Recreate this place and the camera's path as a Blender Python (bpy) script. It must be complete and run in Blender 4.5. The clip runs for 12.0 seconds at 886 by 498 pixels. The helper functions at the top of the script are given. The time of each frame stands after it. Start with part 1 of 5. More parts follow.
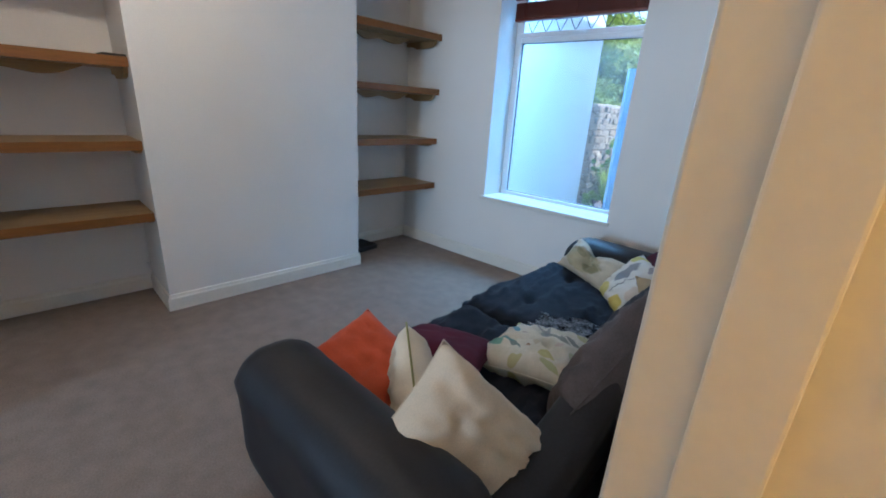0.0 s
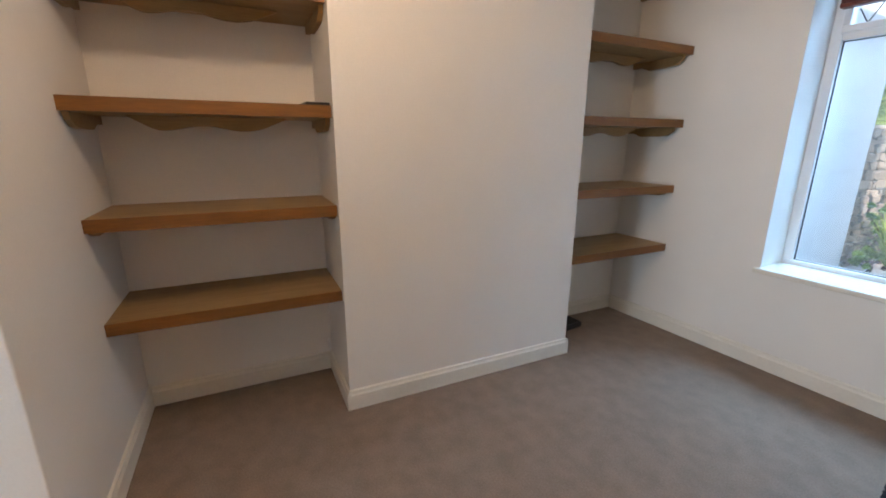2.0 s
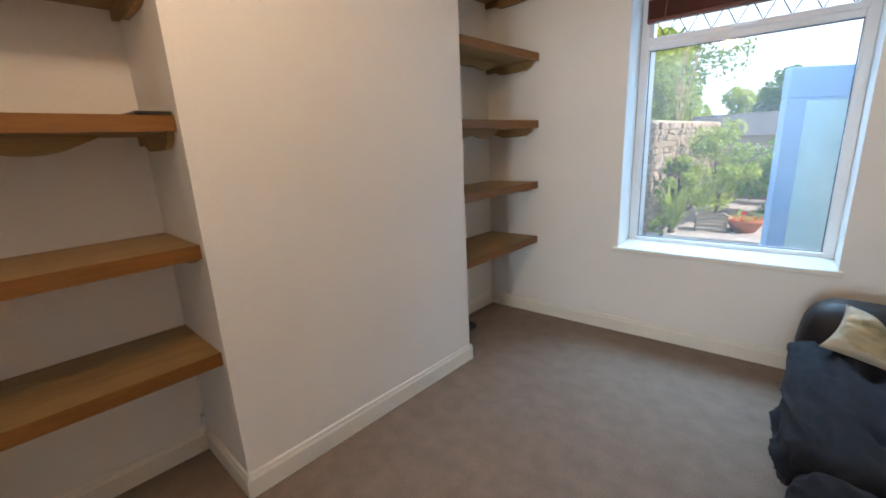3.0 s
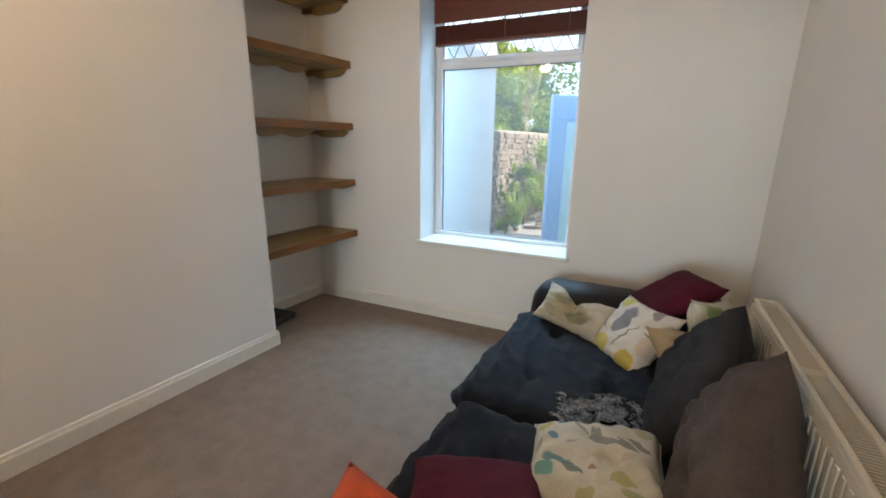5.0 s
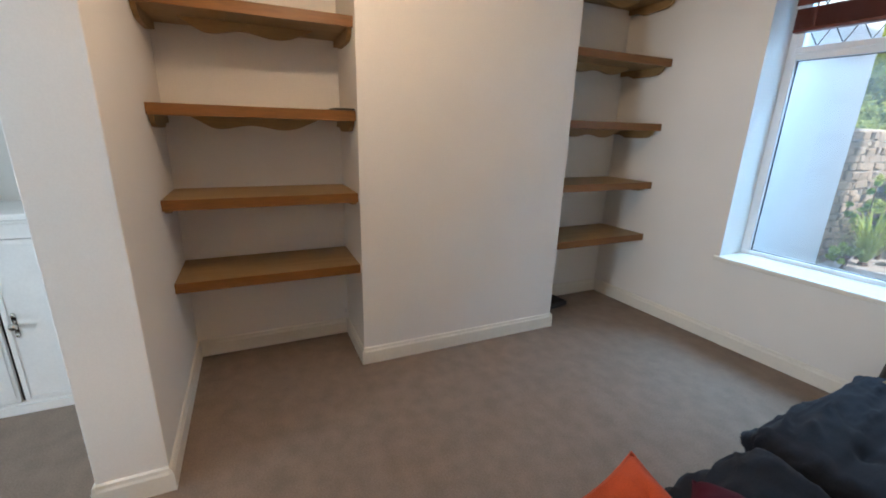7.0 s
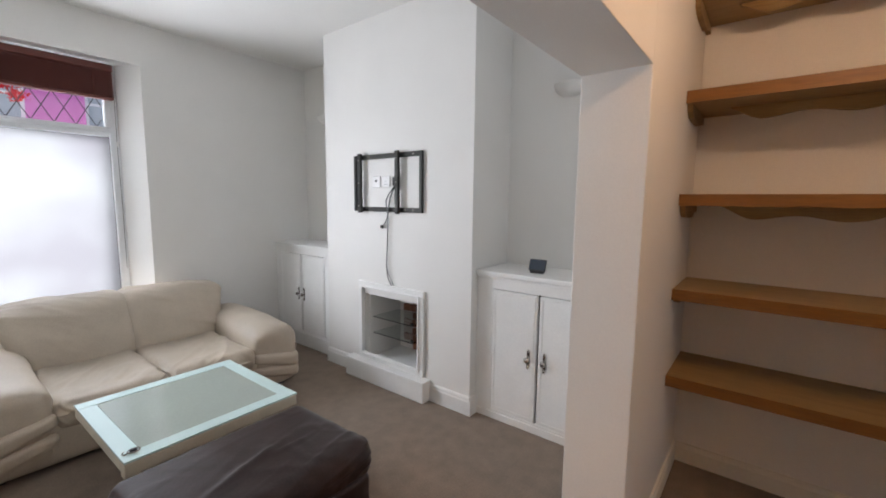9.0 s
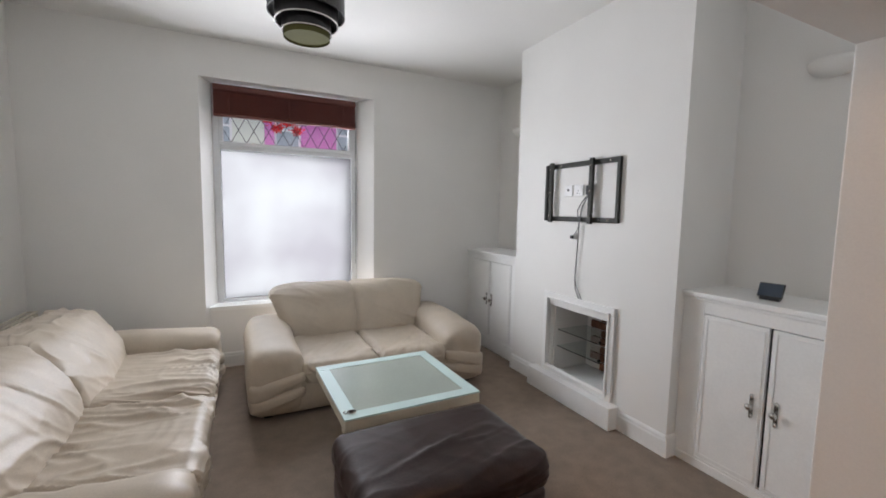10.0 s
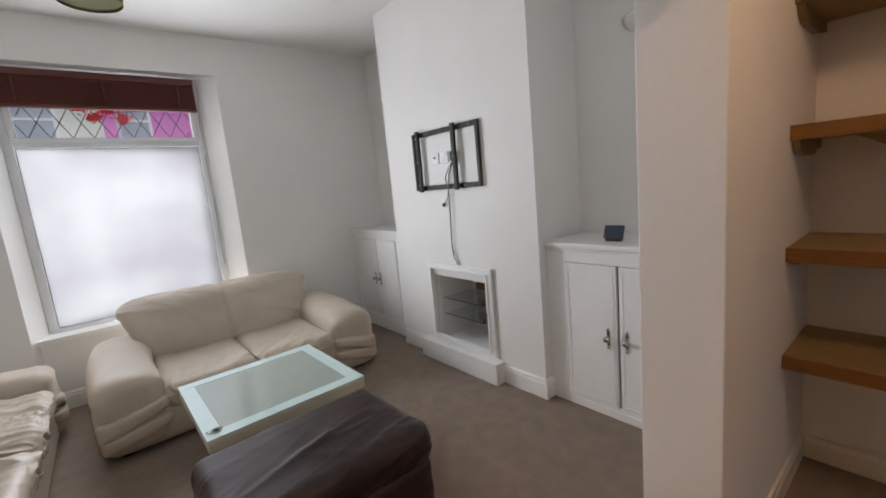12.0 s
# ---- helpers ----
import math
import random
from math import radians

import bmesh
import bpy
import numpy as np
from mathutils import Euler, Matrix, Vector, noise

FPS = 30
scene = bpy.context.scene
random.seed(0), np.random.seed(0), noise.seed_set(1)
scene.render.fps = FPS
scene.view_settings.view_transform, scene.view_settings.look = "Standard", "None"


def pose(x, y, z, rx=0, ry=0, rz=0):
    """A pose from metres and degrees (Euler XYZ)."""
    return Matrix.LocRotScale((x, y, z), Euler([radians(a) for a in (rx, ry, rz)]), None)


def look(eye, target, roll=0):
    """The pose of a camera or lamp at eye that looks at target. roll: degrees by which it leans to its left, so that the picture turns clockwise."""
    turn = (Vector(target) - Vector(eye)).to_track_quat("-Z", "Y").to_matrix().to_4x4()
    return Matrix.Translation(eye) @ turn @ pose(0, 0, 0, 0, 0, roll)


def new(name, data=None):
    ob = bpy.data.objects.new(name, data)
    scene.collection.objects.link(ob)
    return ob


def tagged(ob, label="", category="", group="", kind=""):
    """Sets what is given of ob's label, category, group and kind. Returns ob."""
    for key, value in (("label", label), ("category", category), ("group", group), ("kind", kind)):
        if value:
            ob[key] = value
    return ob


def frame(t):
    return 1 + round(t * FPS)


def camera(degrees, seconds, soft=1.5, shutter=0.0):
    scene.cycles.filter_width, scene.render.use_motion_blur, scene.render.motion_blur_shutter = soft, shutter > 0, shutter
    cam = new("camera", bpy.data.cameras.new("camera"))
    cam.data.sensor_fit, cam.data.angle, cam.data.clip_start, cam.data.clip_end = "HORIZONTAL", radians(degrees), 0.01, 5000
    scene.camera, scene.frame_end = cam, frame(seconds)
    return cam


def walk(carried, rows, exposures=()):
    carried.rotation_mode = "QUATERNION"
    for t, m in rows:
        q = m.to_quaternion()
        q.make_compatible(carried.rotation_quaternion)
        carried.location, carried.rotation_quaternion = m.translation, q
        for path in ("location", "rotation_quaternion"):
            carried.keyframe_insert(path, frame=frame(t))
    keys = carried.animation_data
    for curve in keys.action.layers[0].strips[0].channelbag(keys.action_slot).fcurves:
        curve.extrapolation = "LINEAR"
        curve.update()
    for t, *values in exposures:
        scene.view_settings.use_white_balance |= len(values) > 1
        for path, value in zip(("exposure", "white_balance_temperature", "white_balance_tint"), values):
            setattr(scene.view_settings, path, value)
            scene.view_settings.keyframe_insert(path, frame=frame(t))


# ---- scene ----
cam = camera(94.1, 12.0, soft=1.8)
PATH = [
    (0, (-1.063, 0.61, 1.374), (-2.381, 1.967, 0.727), 3.6),
    (0.5, (-1.318, 0.598, 1.389), (-2.742, 1.861, 0.776), 3.1),
    (1, (-1.563, 0.682, 1.397), (-3.167, 1.737, 0.839), 4.2),
    (1.5, (-1.834, 0.705, 1.39), (-3.506, 1.666, 0.861), 5.2),
    (2, (-2.08, 0.732, 1.382), (-3.827, 1.565, 0.876), 0.3),
    (2.5, (-2.28, 0.725, 1.393), (-4.021, 1.622, 0.986), -1.6),
    (3, (-2.41, 0.65, 1.397), (-3.737, 2.063, 0.904), -2.8),
    (3.5, (-2.364, 0.653, 1.408), (-3.218, 2.358, 0.805), -2.3),
    (3.7, (-2.273, 0.678, 1.39), (-3.026, 2.427, 0.778), -2.3),
    (5.3, (-1.629, 0.828, 1.41), (-2.642, 2.481, 0.917), 0.6),
    (5.5, (-1.601, 0.82, 1.454), (-2.658, 2.442, 0.95), 0.1),
    (6, (-1.589, 0.786, 1.468), (-2.775, 2.325, 0.992), 0.2),
    (6.5, (-1.619, 0.692, 1.478), (-3.072, 1.958, 0.945), 0.8),
    (7, (-1.703, 0.574, 1.455), (-3.446, 1.38, 0.894), 1.6),
    (7.2, (-1.693, 0.584, 1.467), (-3.527, 1.145, 0.898), 1.2),
    (8.8, (-1.846, 0.478, 1.494), (-3.53, -0.563, 1.209), -0.1),
    (9, (-1.85, 0.491, 1.492), (-3.412, -0.737, 1.26), 0.6),
    (9.5, (-1.866, 0.505, 1.467), (-3.084, -1.071, 1.289), 1.3),
    (10, (-1.841, 0.486, 1.466), (-2.72, -1.301, 1.282), 1.0),
    (10.5, (-1.818, 0.484, 1.48), (-2.444, -1.405, 1.277), 0.3),
    (11, (-1.832, 0.469, 1.475), (-2.438, -1.424, 1.247), -0.3),
    (11.5, (-1.914, 0.465, 1.457), (-2.776, -1.322, 1.204), -1.6),
    (12, (-2.093, 0.526, 1.445), (-3.336, -1.009, 1.133), -5.4),
]
EXPOSURES = [(0.0, 0.40, 4550, 4), (0.5, 0.52, 5050, 8), (1.0, 0.52, 5400, 9), (1.5, 0.54, 5700, 11), (2.5, 0.58, 5850, 12), (3.5, 0.46, 6150, 11), (5.5, 0.47, 6050, 8), (7.2, 0.48, 5700, 10), (8.8, 0.16, 6450, 20), (9.5, -0.08, 6600, 21), (12.0, -0.20, 6700, 21)]
walk(cam, [(t, look(eye, target, roll)) for t, eye, target, roll in PATH], EXPOSURES)

# ---- world, sun, lamps ----
SUN_ELEV, SUN_AZ = radians(48), radians(83)   # the sun stands over the east side of the yard
world = bpy.data.worlds.new("world")
scene.world = world
world.use_nodes = True
wn = world.node_tree.nodes
sky = wn.new("ShaderNodeTexSky")
sky.sky_type, sky.sun_disc = "NISHITA", False
sky.sun_elevation, sky.sun_rotation = SUN_ELEV, SUN_AZ
sky.air_density, sky.dust_density = 1.0, 4.0
world.node_tree.links.new(sky.outputs[0], wn["Background"].inputs[0])
wn["Background"].inputs[1].default_value = SKY = 0.15


def light(name, kind, m, energy, color, **more):
    data = bpy.data.lights.new(name, kind)
    data.energy, data.color = energy, color
    for key, value in more.items():
        setattr(data, key, value)
    ob = new(name, data)
    ob.matrix_world = m
    return ob


sun_way = Vector((math.sin(SUN_AZ) * math.cos(SUN_ELEV), math.cos(SUN_AZ) * math.cos(SUN_ELEV), math.sin(SUN_ELEV)))
light("sun", "SUN", look(sun_way * 20, (0, 0, 0)), 5.0, (1.0, 0.93, 0.82), angle=radians(0.5))
light("hall_lamp", "POINT", pose(-0.45, 0.95, 2.3), 30, (1.0, 0.52, 0.14), shadow_soft_size=0.08)
# unseen ceiling lamp, assumed from the warm glow on breast and alcoves
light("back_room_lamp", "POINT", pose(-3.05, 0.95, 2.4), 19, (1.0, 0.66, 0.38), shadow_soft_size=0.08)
# added area lamps for sky light: behind the front pane, unseen above the back window
light("window_light_front", "AREA", look((-2.29, -4.05, 1.29), (-2.95, 0, 1.15)), 92, (0.85, 0.95, 1.0), shape="RECTANGLE", size=1.25, size_y=1.40)
light("window_light_rear", "AREA", look((-2.95, 5.05, 3.42), (-2.95, 2.8, 1.0)), 125, (0.46, 0.74, 1.0), shape="RECTANGLE", size=1.8, size_y=1.2)

# ---- materials ----


def material(name, color, rough=0.6, metal=0.0, vary=0.12, scale=6.0, fine=120.0, bump=0.15, depth=0.002, color2=None, stretch=(1, 1, 1), coat=0.0, spec=0.5, sheen=0.0, random_tone=0.0, tone_scale=1.0):
    """Colour with a broad and a fine variation, and relief from the same two scales."""
    mat = bpy.data.materials.new(name)
    mat.use_nodes = True
    nt = mat.node_tree
    N, L = nt.nodes, nt.links
    bs = N["Principled BSDF"]
    bs.inputs["Roughness"].default_value, bs.inputs["Metallic"].default_value = rough, metal
    bs.inputs["Coat Weight"].default_value, bs.inputs["Specular IOR Level"].default_value = coat, spec
    bs.inputs["Sheen Weight"].default_value = sheen
    tc, mp = N.new("ShaderNodeTexCoord"), N.new("ShaderNodeMapping")
    mp.inputs["Scale"].default_value = stretch
    L.new(tc.outputs["Object"], mp.inputs[0])
    broad, small = N.new("ShaderNodeTexNoise"), N.new("ShaderNodeTexNoise")
    for node, s, d in ((broad, scale, 3), (small, fine, 2)):
        node.inputs["Scale"].default_value, node.inputs["Detail"].default_value = s, d
        L.new(mp.outputs[0], node.inputs["Vector"])
    mixf = N.new("ShaderNodeMath")
    mixf.operation = "ADD"
    half = N.new("ShaderNodeMath")
    half.operation = "MULTIPLY"
    half.inputs[1].default_value = 0.5
    L.new(broad.outputs[0], mixf.inputs[0]), L.new(small.outputs[0], mixf.inputs[1])
    L.new(mixf.outputs[0], half.inputs[0])
    ramp = N.new("ShaderNodeValToRGB")
    c2 = color2 or [c * (1 - vary) for c in color]
    c1 = color if color2 else [min(1, c * (1 + vary * 0.5)) for c in color]
    ramp.color_ramp.elements[0].position, ramp.color_ramp.elements[1].position = 0.36, 0.64
    ramp.color_ramp.elements[0].color, ramp.color_ramp.elements[1].color = (*c2, 1), (*c1, 1)
    L.new(half.outputs[0], ramp.inputs[0])
    out = ramp.outputs[0]
    if random_tone:
        info, hue, ml = N.new("ShaderNodeObjectInfo"), N.new("ShaderNodeHueSaturation"), N.new("ShaderNodeMapRange")
        ml.inputs[3].default_value, ml.inputs[4].default_value = 1 - random_tone, 1 + random_tone
        L.new(info.outputs["Random"], ml.inputs[0]), L.new(ml.outputs[0], hue.inputs["Value"]), L.new(out, hue.inputs["Color"])
        out = hue.outputs[0]
    L.new(out, bs.inputs["Base Color"])
    bp = N.new("ShaderNodeBump")
    bp.inputs["Strength"].default_value, bp.inputs["Distance"].default_value = bump, depth
    L.new(half.outputs[0], bp.inputs["Height"]), L.new(bp.outputs[0], bs.inputs["Normal"])
    return mat


def grain(name, light_color, dark_color, along="Y", rough=0.45, scale=9.0, coat=0.0):
    """Wood: long noise streaks along one axis, with finer pores."""
    mat = material(name, light_color, rough, color2=dark_color, coat=coat, bump=0.12, depth=0.001)
    mp = [n for n in mat.node_tree.nodes if n.type == "MAPPING"][0]
    s = {"X": (0.09, 1, 1), "Y": (1, 0.09, 1), "Z": (1, 1, 0.09)}[along]
    mp.inputs["Scale"].default_value = s
    for n, v in zip([n for n in mat.node_tree.nodes if n.type == "TEX_NOISE"], (scale * 2.2, scale * 14)):
        n.inputs["Scale"].default_value, n.inputs["Detail"].default_value = v, 5
        n.inputs["Distortion"].default_value = 0.6
    return mat


def blobs(mat, spots):
    """Printed motifs on a cloth: ellipses with soft ragged edges over the material's colour. spots: x, z, half width, half height, degrees, colour."""
    nt = mat.node_tree
    N, L = nt.nodes, nt.links
    bs = N["Principled BSDF"]
    out = bs.inputs["Base Color"].links[0].from_socket
    tc, rag = N.new("ShaderNodeTexCoord"), N.new("ShaderNodeTexNoise")
    rag.inputs["Scale"].default_value = 26
    L.new(tc.outputs["Object"], rag.inputs["Vector"])
    for x, z, a, b, turn, color in spots:
        mp = N.new("ShaderNodeMapping")
        mp.vector_type = "TEXTURE"
        mp.inputs["Location"].default_value = (x, 0, z)
        mp.inputs["Rotation"].default_value = (0, radians(turn), 0)
        mp.inputs["Scale"].default_value = (a, 1e3, b)
        ln, ad, lt, mx = N.new("ShaderNodeVectorMath"), N.new("ShaderNodeMath"), N.new("ShaderNodeMapRange"), N.new("ShaderNodeMix")
        ln.operation = "LENGTH"
        ad.operation = "MULTIPLY_ADD"
        ad.inputs[1].default_value, ad.inputs[2].default_value = 0.5, -0.25
        sm = N.new("ShaderNodeMath")
        L.new(tc.outputs["Object"], mp.inputs[0]), L.new(mp.outputs[0], ln.inputs[0])
        L.new(rag.outputs[0], ad.inputs[0]), L.new(ln.outputs["Value"], sm.inputs[0]), L.new(ad.outputs[0], sm.inputs[1])
        lt.inputs[1].default_value, lt.inputs[2].default_value, lt.inputs[3].default_value, lt.inputs[4].default_value = 0.9, 1.08, 0.85, 0.0
        L.new(sm.outputs[0], lt.inputs[0])
        mx.data_type = "RGBA"
        mx.inputs["B"].default_value = (*color, 1)
        L.new(lt.outputs[0], mx.inputs["Factor"])
        L.new(out, mx.inputs["A"])
        out = mx.outputs["Result"]
    L.new(out, bs.inputs["Base Color"])
    return mat


def glass_mat(name, color=(1, 1, 1), rough=0.0, ior=1.45, weight=1.0):
    mat = bpy.data.materials.new(name)
    mat.use_nodes = True
    bs = mat.node_tree.nodes["Principled BSDF"]
    bs.inputs["Base Color"].default_value = (*color, 1)
    bs.inputs["Roughness"].default_value, bs.inputs["IOR"].default_value = rough, ior
    bs.inputs["Transmission Weight"].default_value = weight
    return mat


M_WALL = material("white_wall_paint", (0.82, 0.81, 0.78), 0.62, vary=0.035, scale=2.2, fine=160, bump=0.25, depth=0.0012)
M_CEIL = material("white_ceiling_paint", (0.82, 0.81, 0.78), 0.8, vary=0.03, scale=2, fine=120, bump=0.2, depth=0.001)
M_GLOSS = material("cream_gloss_paint", (0.80, 0.78, 0.71), 0.32, vary=0.04, scale=8, fine=60, bump=0.08, depth=0.001)
M_WOODWORK = material("white_satin_woodwork", (0.85, 0.85, 0.83), 0.38, vary=0.04, scale=7, fine=80, bump=0.1, depth=0.001)
M_CARPET = material("brown_grey_carpet", (0.270, 0.208, 0.160), 0.95, color2=(0.198, 0.150, 0.114), scale=10, fine=130, bump=0.7, depth=0.004, spec=0.2, sheen=0.15)
M_OAK = grain("oak_veneer", (0.36, 0.235, 0.095), (0.26, 0.160, 0.058))
M_OAKEDGE = grain("oak_edging", (0.25, 0.108, 0.020), (0.17, 0.070, 0.012))
M_MAHOG = grain("mahogany_slat", (0.150, 0.030, 0.018), (0.085, 0.016, 0.010), along="X", rough=0.42, coat=0.05)
M_UPVC = material("white_upvc", (0.80, 0.82, 0.84), 0.3, vary=0.03, scale=5, fine=40, bump=0.03)
M_GLASS = glass_mat("clear_glass")
M_HAZED = glass_mat("hazed_glass")
dn, dl = M_HAZED.node_tree.nodes, M_HAZED.node_tree.links
dmix, dtr = dn.new("ShaderNodeMixShader"), dn.new("ShaderNodeBsdfTranslucent")
# a small translucent share puts a bright haze into the pane
dmix.inputs[0].default_value, dtr.inputs[0].default_value = 0.05, (0.85, 0.85, 0.82, 1)
dl.new(dn["Principled BSDF"].outputs[0], dmix.inputs[1]), dl.new(dtr.outputs[0], dmix.inputs[2]), dl.new(dmix.outputs[0], dn["Material Output"].inputs[0])
M_FROST = glass_mat("frosted_glass", (0.16, 0.165, 0.175), 0.62, 1.35)
fn = M_FROST.node_tree.nodes
ftc, fno, frp = fn.new("ShaderNodeTexCoord"), fn.new("ShaderNodeTexNoise"), fn.new("ShaderNodeValToRGB")
fno.inputs["Scale"].default_value = 1.6
frp.color_ramp.elements[0].position, frp.color_ramp.elements[1].position = 0.35, 0.65
frp.color_ramp.elements[0].color, frp.color_ramp.elements[1].color = (0.048, 0.046, 0.047, 1), (0.068, 0.069, 0.067, 1)
M_FROST.node_tree.links.new(ftc.outputs["Object"], fno.inputs["Vector"])
M_FROST.node_tree.links.new(fno.outputs[0], frp.inputs[0])
M_FROST.node_tree.links.new(frp.outputs[0], fn["Principled BSDF"].inputs["Base Color"])
M_LEAD = material("dark_lead", (0.10, 0.10, 0.10), 0.5, 0.6, vary=0.3)
M_RUBBER = material("black_gasket", (0.015, 0.015, 0.017), 0.5, vary=0.2)
M_CREAM = material("cream_leather", (0.53, 0.455, 0.365), 0.42, vary=0.10, scale=6, fine=150, bump=0.15, depth=0.0015, spec=0.45)
M_CREAM_D = material("cream_leather_seam", (0.30, 0.25, 0.19), 0.6, vary=0.2)
M_BROWN = material("dark_brown_leather", (0.028, 0.013, 0.012), 0.36, vary=0.35, scale=9, fine=90, bump=0.4, depth=0.003, spec=0.4)
M_BLACK = material("black_leather", (0.014, 0.012, 0.013), 0.52, vary=0.3, scale=9, fine=110, bump=0.3, depth=0.002, spec=0.35)
M_NAVY = material("dark_navy_cloth", (0.012, 0.015, 0.024), 0.85, vary=0.4, scale=12, fine=240, bump=0.5, depth=0.004, spec=0.25, sheen=0.03)
M_CHAR = material("charcoal_cloth", (0.088, 0.068, 0.060), 0.85, vary=0.35, scale=10, fine=260, bump=0.5, depth=0.003, spec=0.3, sheen=0.04)
M_CHAR_D = material("near_black_cloth", (0.032, 0.032, 0.038), 0.85, vary=0.35, scale=10, fine=260, bump=0.5, depth=0.003, spec=0.25)
M_KRAFT = material("kraft_cotton", (0.42, 0.31, 0.17), 0.85, vary=0.15, scale=8, fine=300, bump=0.4, depth=0.002)
M_MAROON = material("maroon_cloth", (0.080, 0.006, 0.020), 0.8, vary=0.2, scale=8, fine=300, bump=0.3, depth=0.002, spec=0.2)
M_ORANGE = material("burnt_orange_cloth", (0.50, 0.075, 0.018), 0.8, vary=0.2, scale=8, fine=300, bump=0.4, depth=0.002)
M_CREAMC = material("cream_cotton", (0.62, 0.53, 0.39), 0.85, vary=0.15, scale=8, fine=300, bump=0.4, depth=0.002)
M_PIPE = material("olive_piping", (0.22, 0.20, 0.06), 0.8, vary=0.2)
M_SCARF = material("grey_fringed_wool", (0.58, 0.60, 0.62), 0.95, color2=(0.035, 0.04, 0.05), scale=38, fine=90, bump=0.8, depth=0.006)
M_RAD = material("cream_radiator_enamel", (0.66, 0.61, 0.50), 0.4, vary=0.04, scale=10, fine=60, bump=0.05)
# colours the dark box lid, and the shade behind door gaps and grille
M_DARKGAP = material("dark_lid_and_shadow_fill", (0.02, 0.02, 0.02), 0.8, vary=0.1)
M_STEEL = material("grey_painted_steel", (0.055, 0.055, 0.050), 0.42, 0.6, vary=0.15, scale=12)
M_CHROME = material("aged_chrome", (0.55, 0.53, 0.50), 0.22, 1.0, vary=0.15, scale=30)
M_PLASTIC = material("white_plastic", (0.80, 0.80, 0.79), 0.35, vary=0.03)
M_BLKPL = material("black_plastic", (0.02, 0.02, 0.022), 0.35, vary=0.2)
M_CABLE = material("grey_cable", (0.12, 0.12, 0.12), 0.5, vary=0.1)
M_SCREEN = material("dark_screen", (0.035, 0.05, 0.07), 0.12, vary=0.1)
M_TABLEW = material("cream_table_lacquer", (0.62, 0.58, 0.47), 0.35, vary=0.06, scale=6)
M_FRAMEG = material("pale_green_backed_glass", (0.62, 0.81, 0.80), 0.06, vary=0.02, coat=0.5)
M_TABLEG = material("grey_green_glass", (0.37, 0.43, 0.385), 0.05, vary=0.06, scale=3, coat=0.6)
M_BRICK = material("old_hearth_brick", (0.27, 0.115, 0.070), 0.85, vary=0.35, scale=22, fine=120, bump=0.6, depth=0.004, random_tone=0.25)
M_SHADE = material("black_lamp_fabric", (0.012, 0.011, 0.012), 0.35, vary=0.2, scale=20)
M_SHADE_IN = material("olive_lamp_glass", (0.11, 0.105, 0.040), 0.7, vary=0.1, spec=0.05)
# the hall lamp's warm tint is put into this cream wall's colour
M_HALL = material("lamp_tinted_hall_paint", (0.70, 0.56, 0.36), 0.6, vary=0.05, scale=3, fine=90)
M_RENDER = material("white_yard_render", (0.72, 0.76, 0.78), 0.85, vary=0.07, scale=1.2, fine=60, bump=0.5, depth=0.006)
M_STONE = material("tan_rubble_stone", (0.37, 0.29, 0.21), 0.9, vary=0.25, scale=12, fine=70, bump=0.8, depth=0.012, random_tone=0.15)
M_MORTAR = material("lime_mortar", (0.45, 0.39, 0.30), 0.95, vary=0.2, scale=20, bump=0.6, depth=0.006)
M_PATIO = material("pale_patio_concrete", (0.38, 0.34, 0.31), 0.9, vary=0.15, scale=4, fine=60, bump=0.4, depth=0.004)
M_SOIL = material("street_and_ground", (0.12, 0.11, 0.10), 0.95, vary=0.25, scale=2, fine=30, bump=0.5, depth=0.01)


def leafy(mat):
    """Lets the sun through the leaves."""
    nt = mat.node_tree
    N, L = nt.nodes, nt.links
    bs = N["Principled BSDF"]
    tr, mx = N.new("ShaderNodeBsdfTranslucent"), N.new("ShaderNodeMixShader")
    L.new(bs.inputs["Base Color"].links[0].from_socket, tr.inputs[0])
    mx.inputs[0].default_value = 0.45
    L.new(bs.outputs[0], mx.inputs[1]), L.new(tr.outputs[0], mx.inputs[2])
    L.new(mx.outputs[0], N["Material Output"].inputs[0])
    return mat


M_LEAF = leafy(material("garden_leaf", (0.23, 0.39, 0.07), 0.55, vary=0.5, scale=7, fine=40, bump=0.1, random_tone=0.3))
M_LEAF2 = leafy(material("bright_leaf", (0.44, 0.53, 0.11), 0.5, vary=0.45, scale=6, fine=40, bump=0.1))
M_BARK = material("brown_bark", (0.13, 0.09, 0.06), 0.9, vary=0.3, scale=20, bump=0.6)
M_STRAW = material("dry_plume_straw", (0.55, 0.42, 0.22), 0.8, vary=0.25, scale=20)
M_TERRA = material("terracotta", (0.42, 0.15, 0.07), 0.8, vary=0.2, scale=12)
M_PALLET = grain("weathered_timber", (0.36, 0.30, 0.24), (0.20, 0.16, 0.12), along="X", rough=0.85)
M_DOORB = material("pale_blue_door_paint", (0.30, 0.42, 0.58), 0.5, vary=0.05, scale=4)
M_DOORG = material("obscured_door_glass", (0.46, 0.62, 0.60), 0.6, vary=0.12, scale=5, fine=90, bump=0.5, depth=0.003)
M_PINK = material("pink_house_render", (0.72, 0.24, 0.60), 0.85, vary=0.08, scale=2)
M_MINT = material("pale_green_house_render", (0.74, 0.80, 0.72), 0.85, vary=0.08, scale=2)
M_SLATE = material("roof_slate", (0.10, 0.10, 0.115), 0.7, vary=0.25, scale=9)
M_HWIN = material("house_window_glass", (0.42, 0.50, 0.55), 0.06, vary=0.2, scale=2)
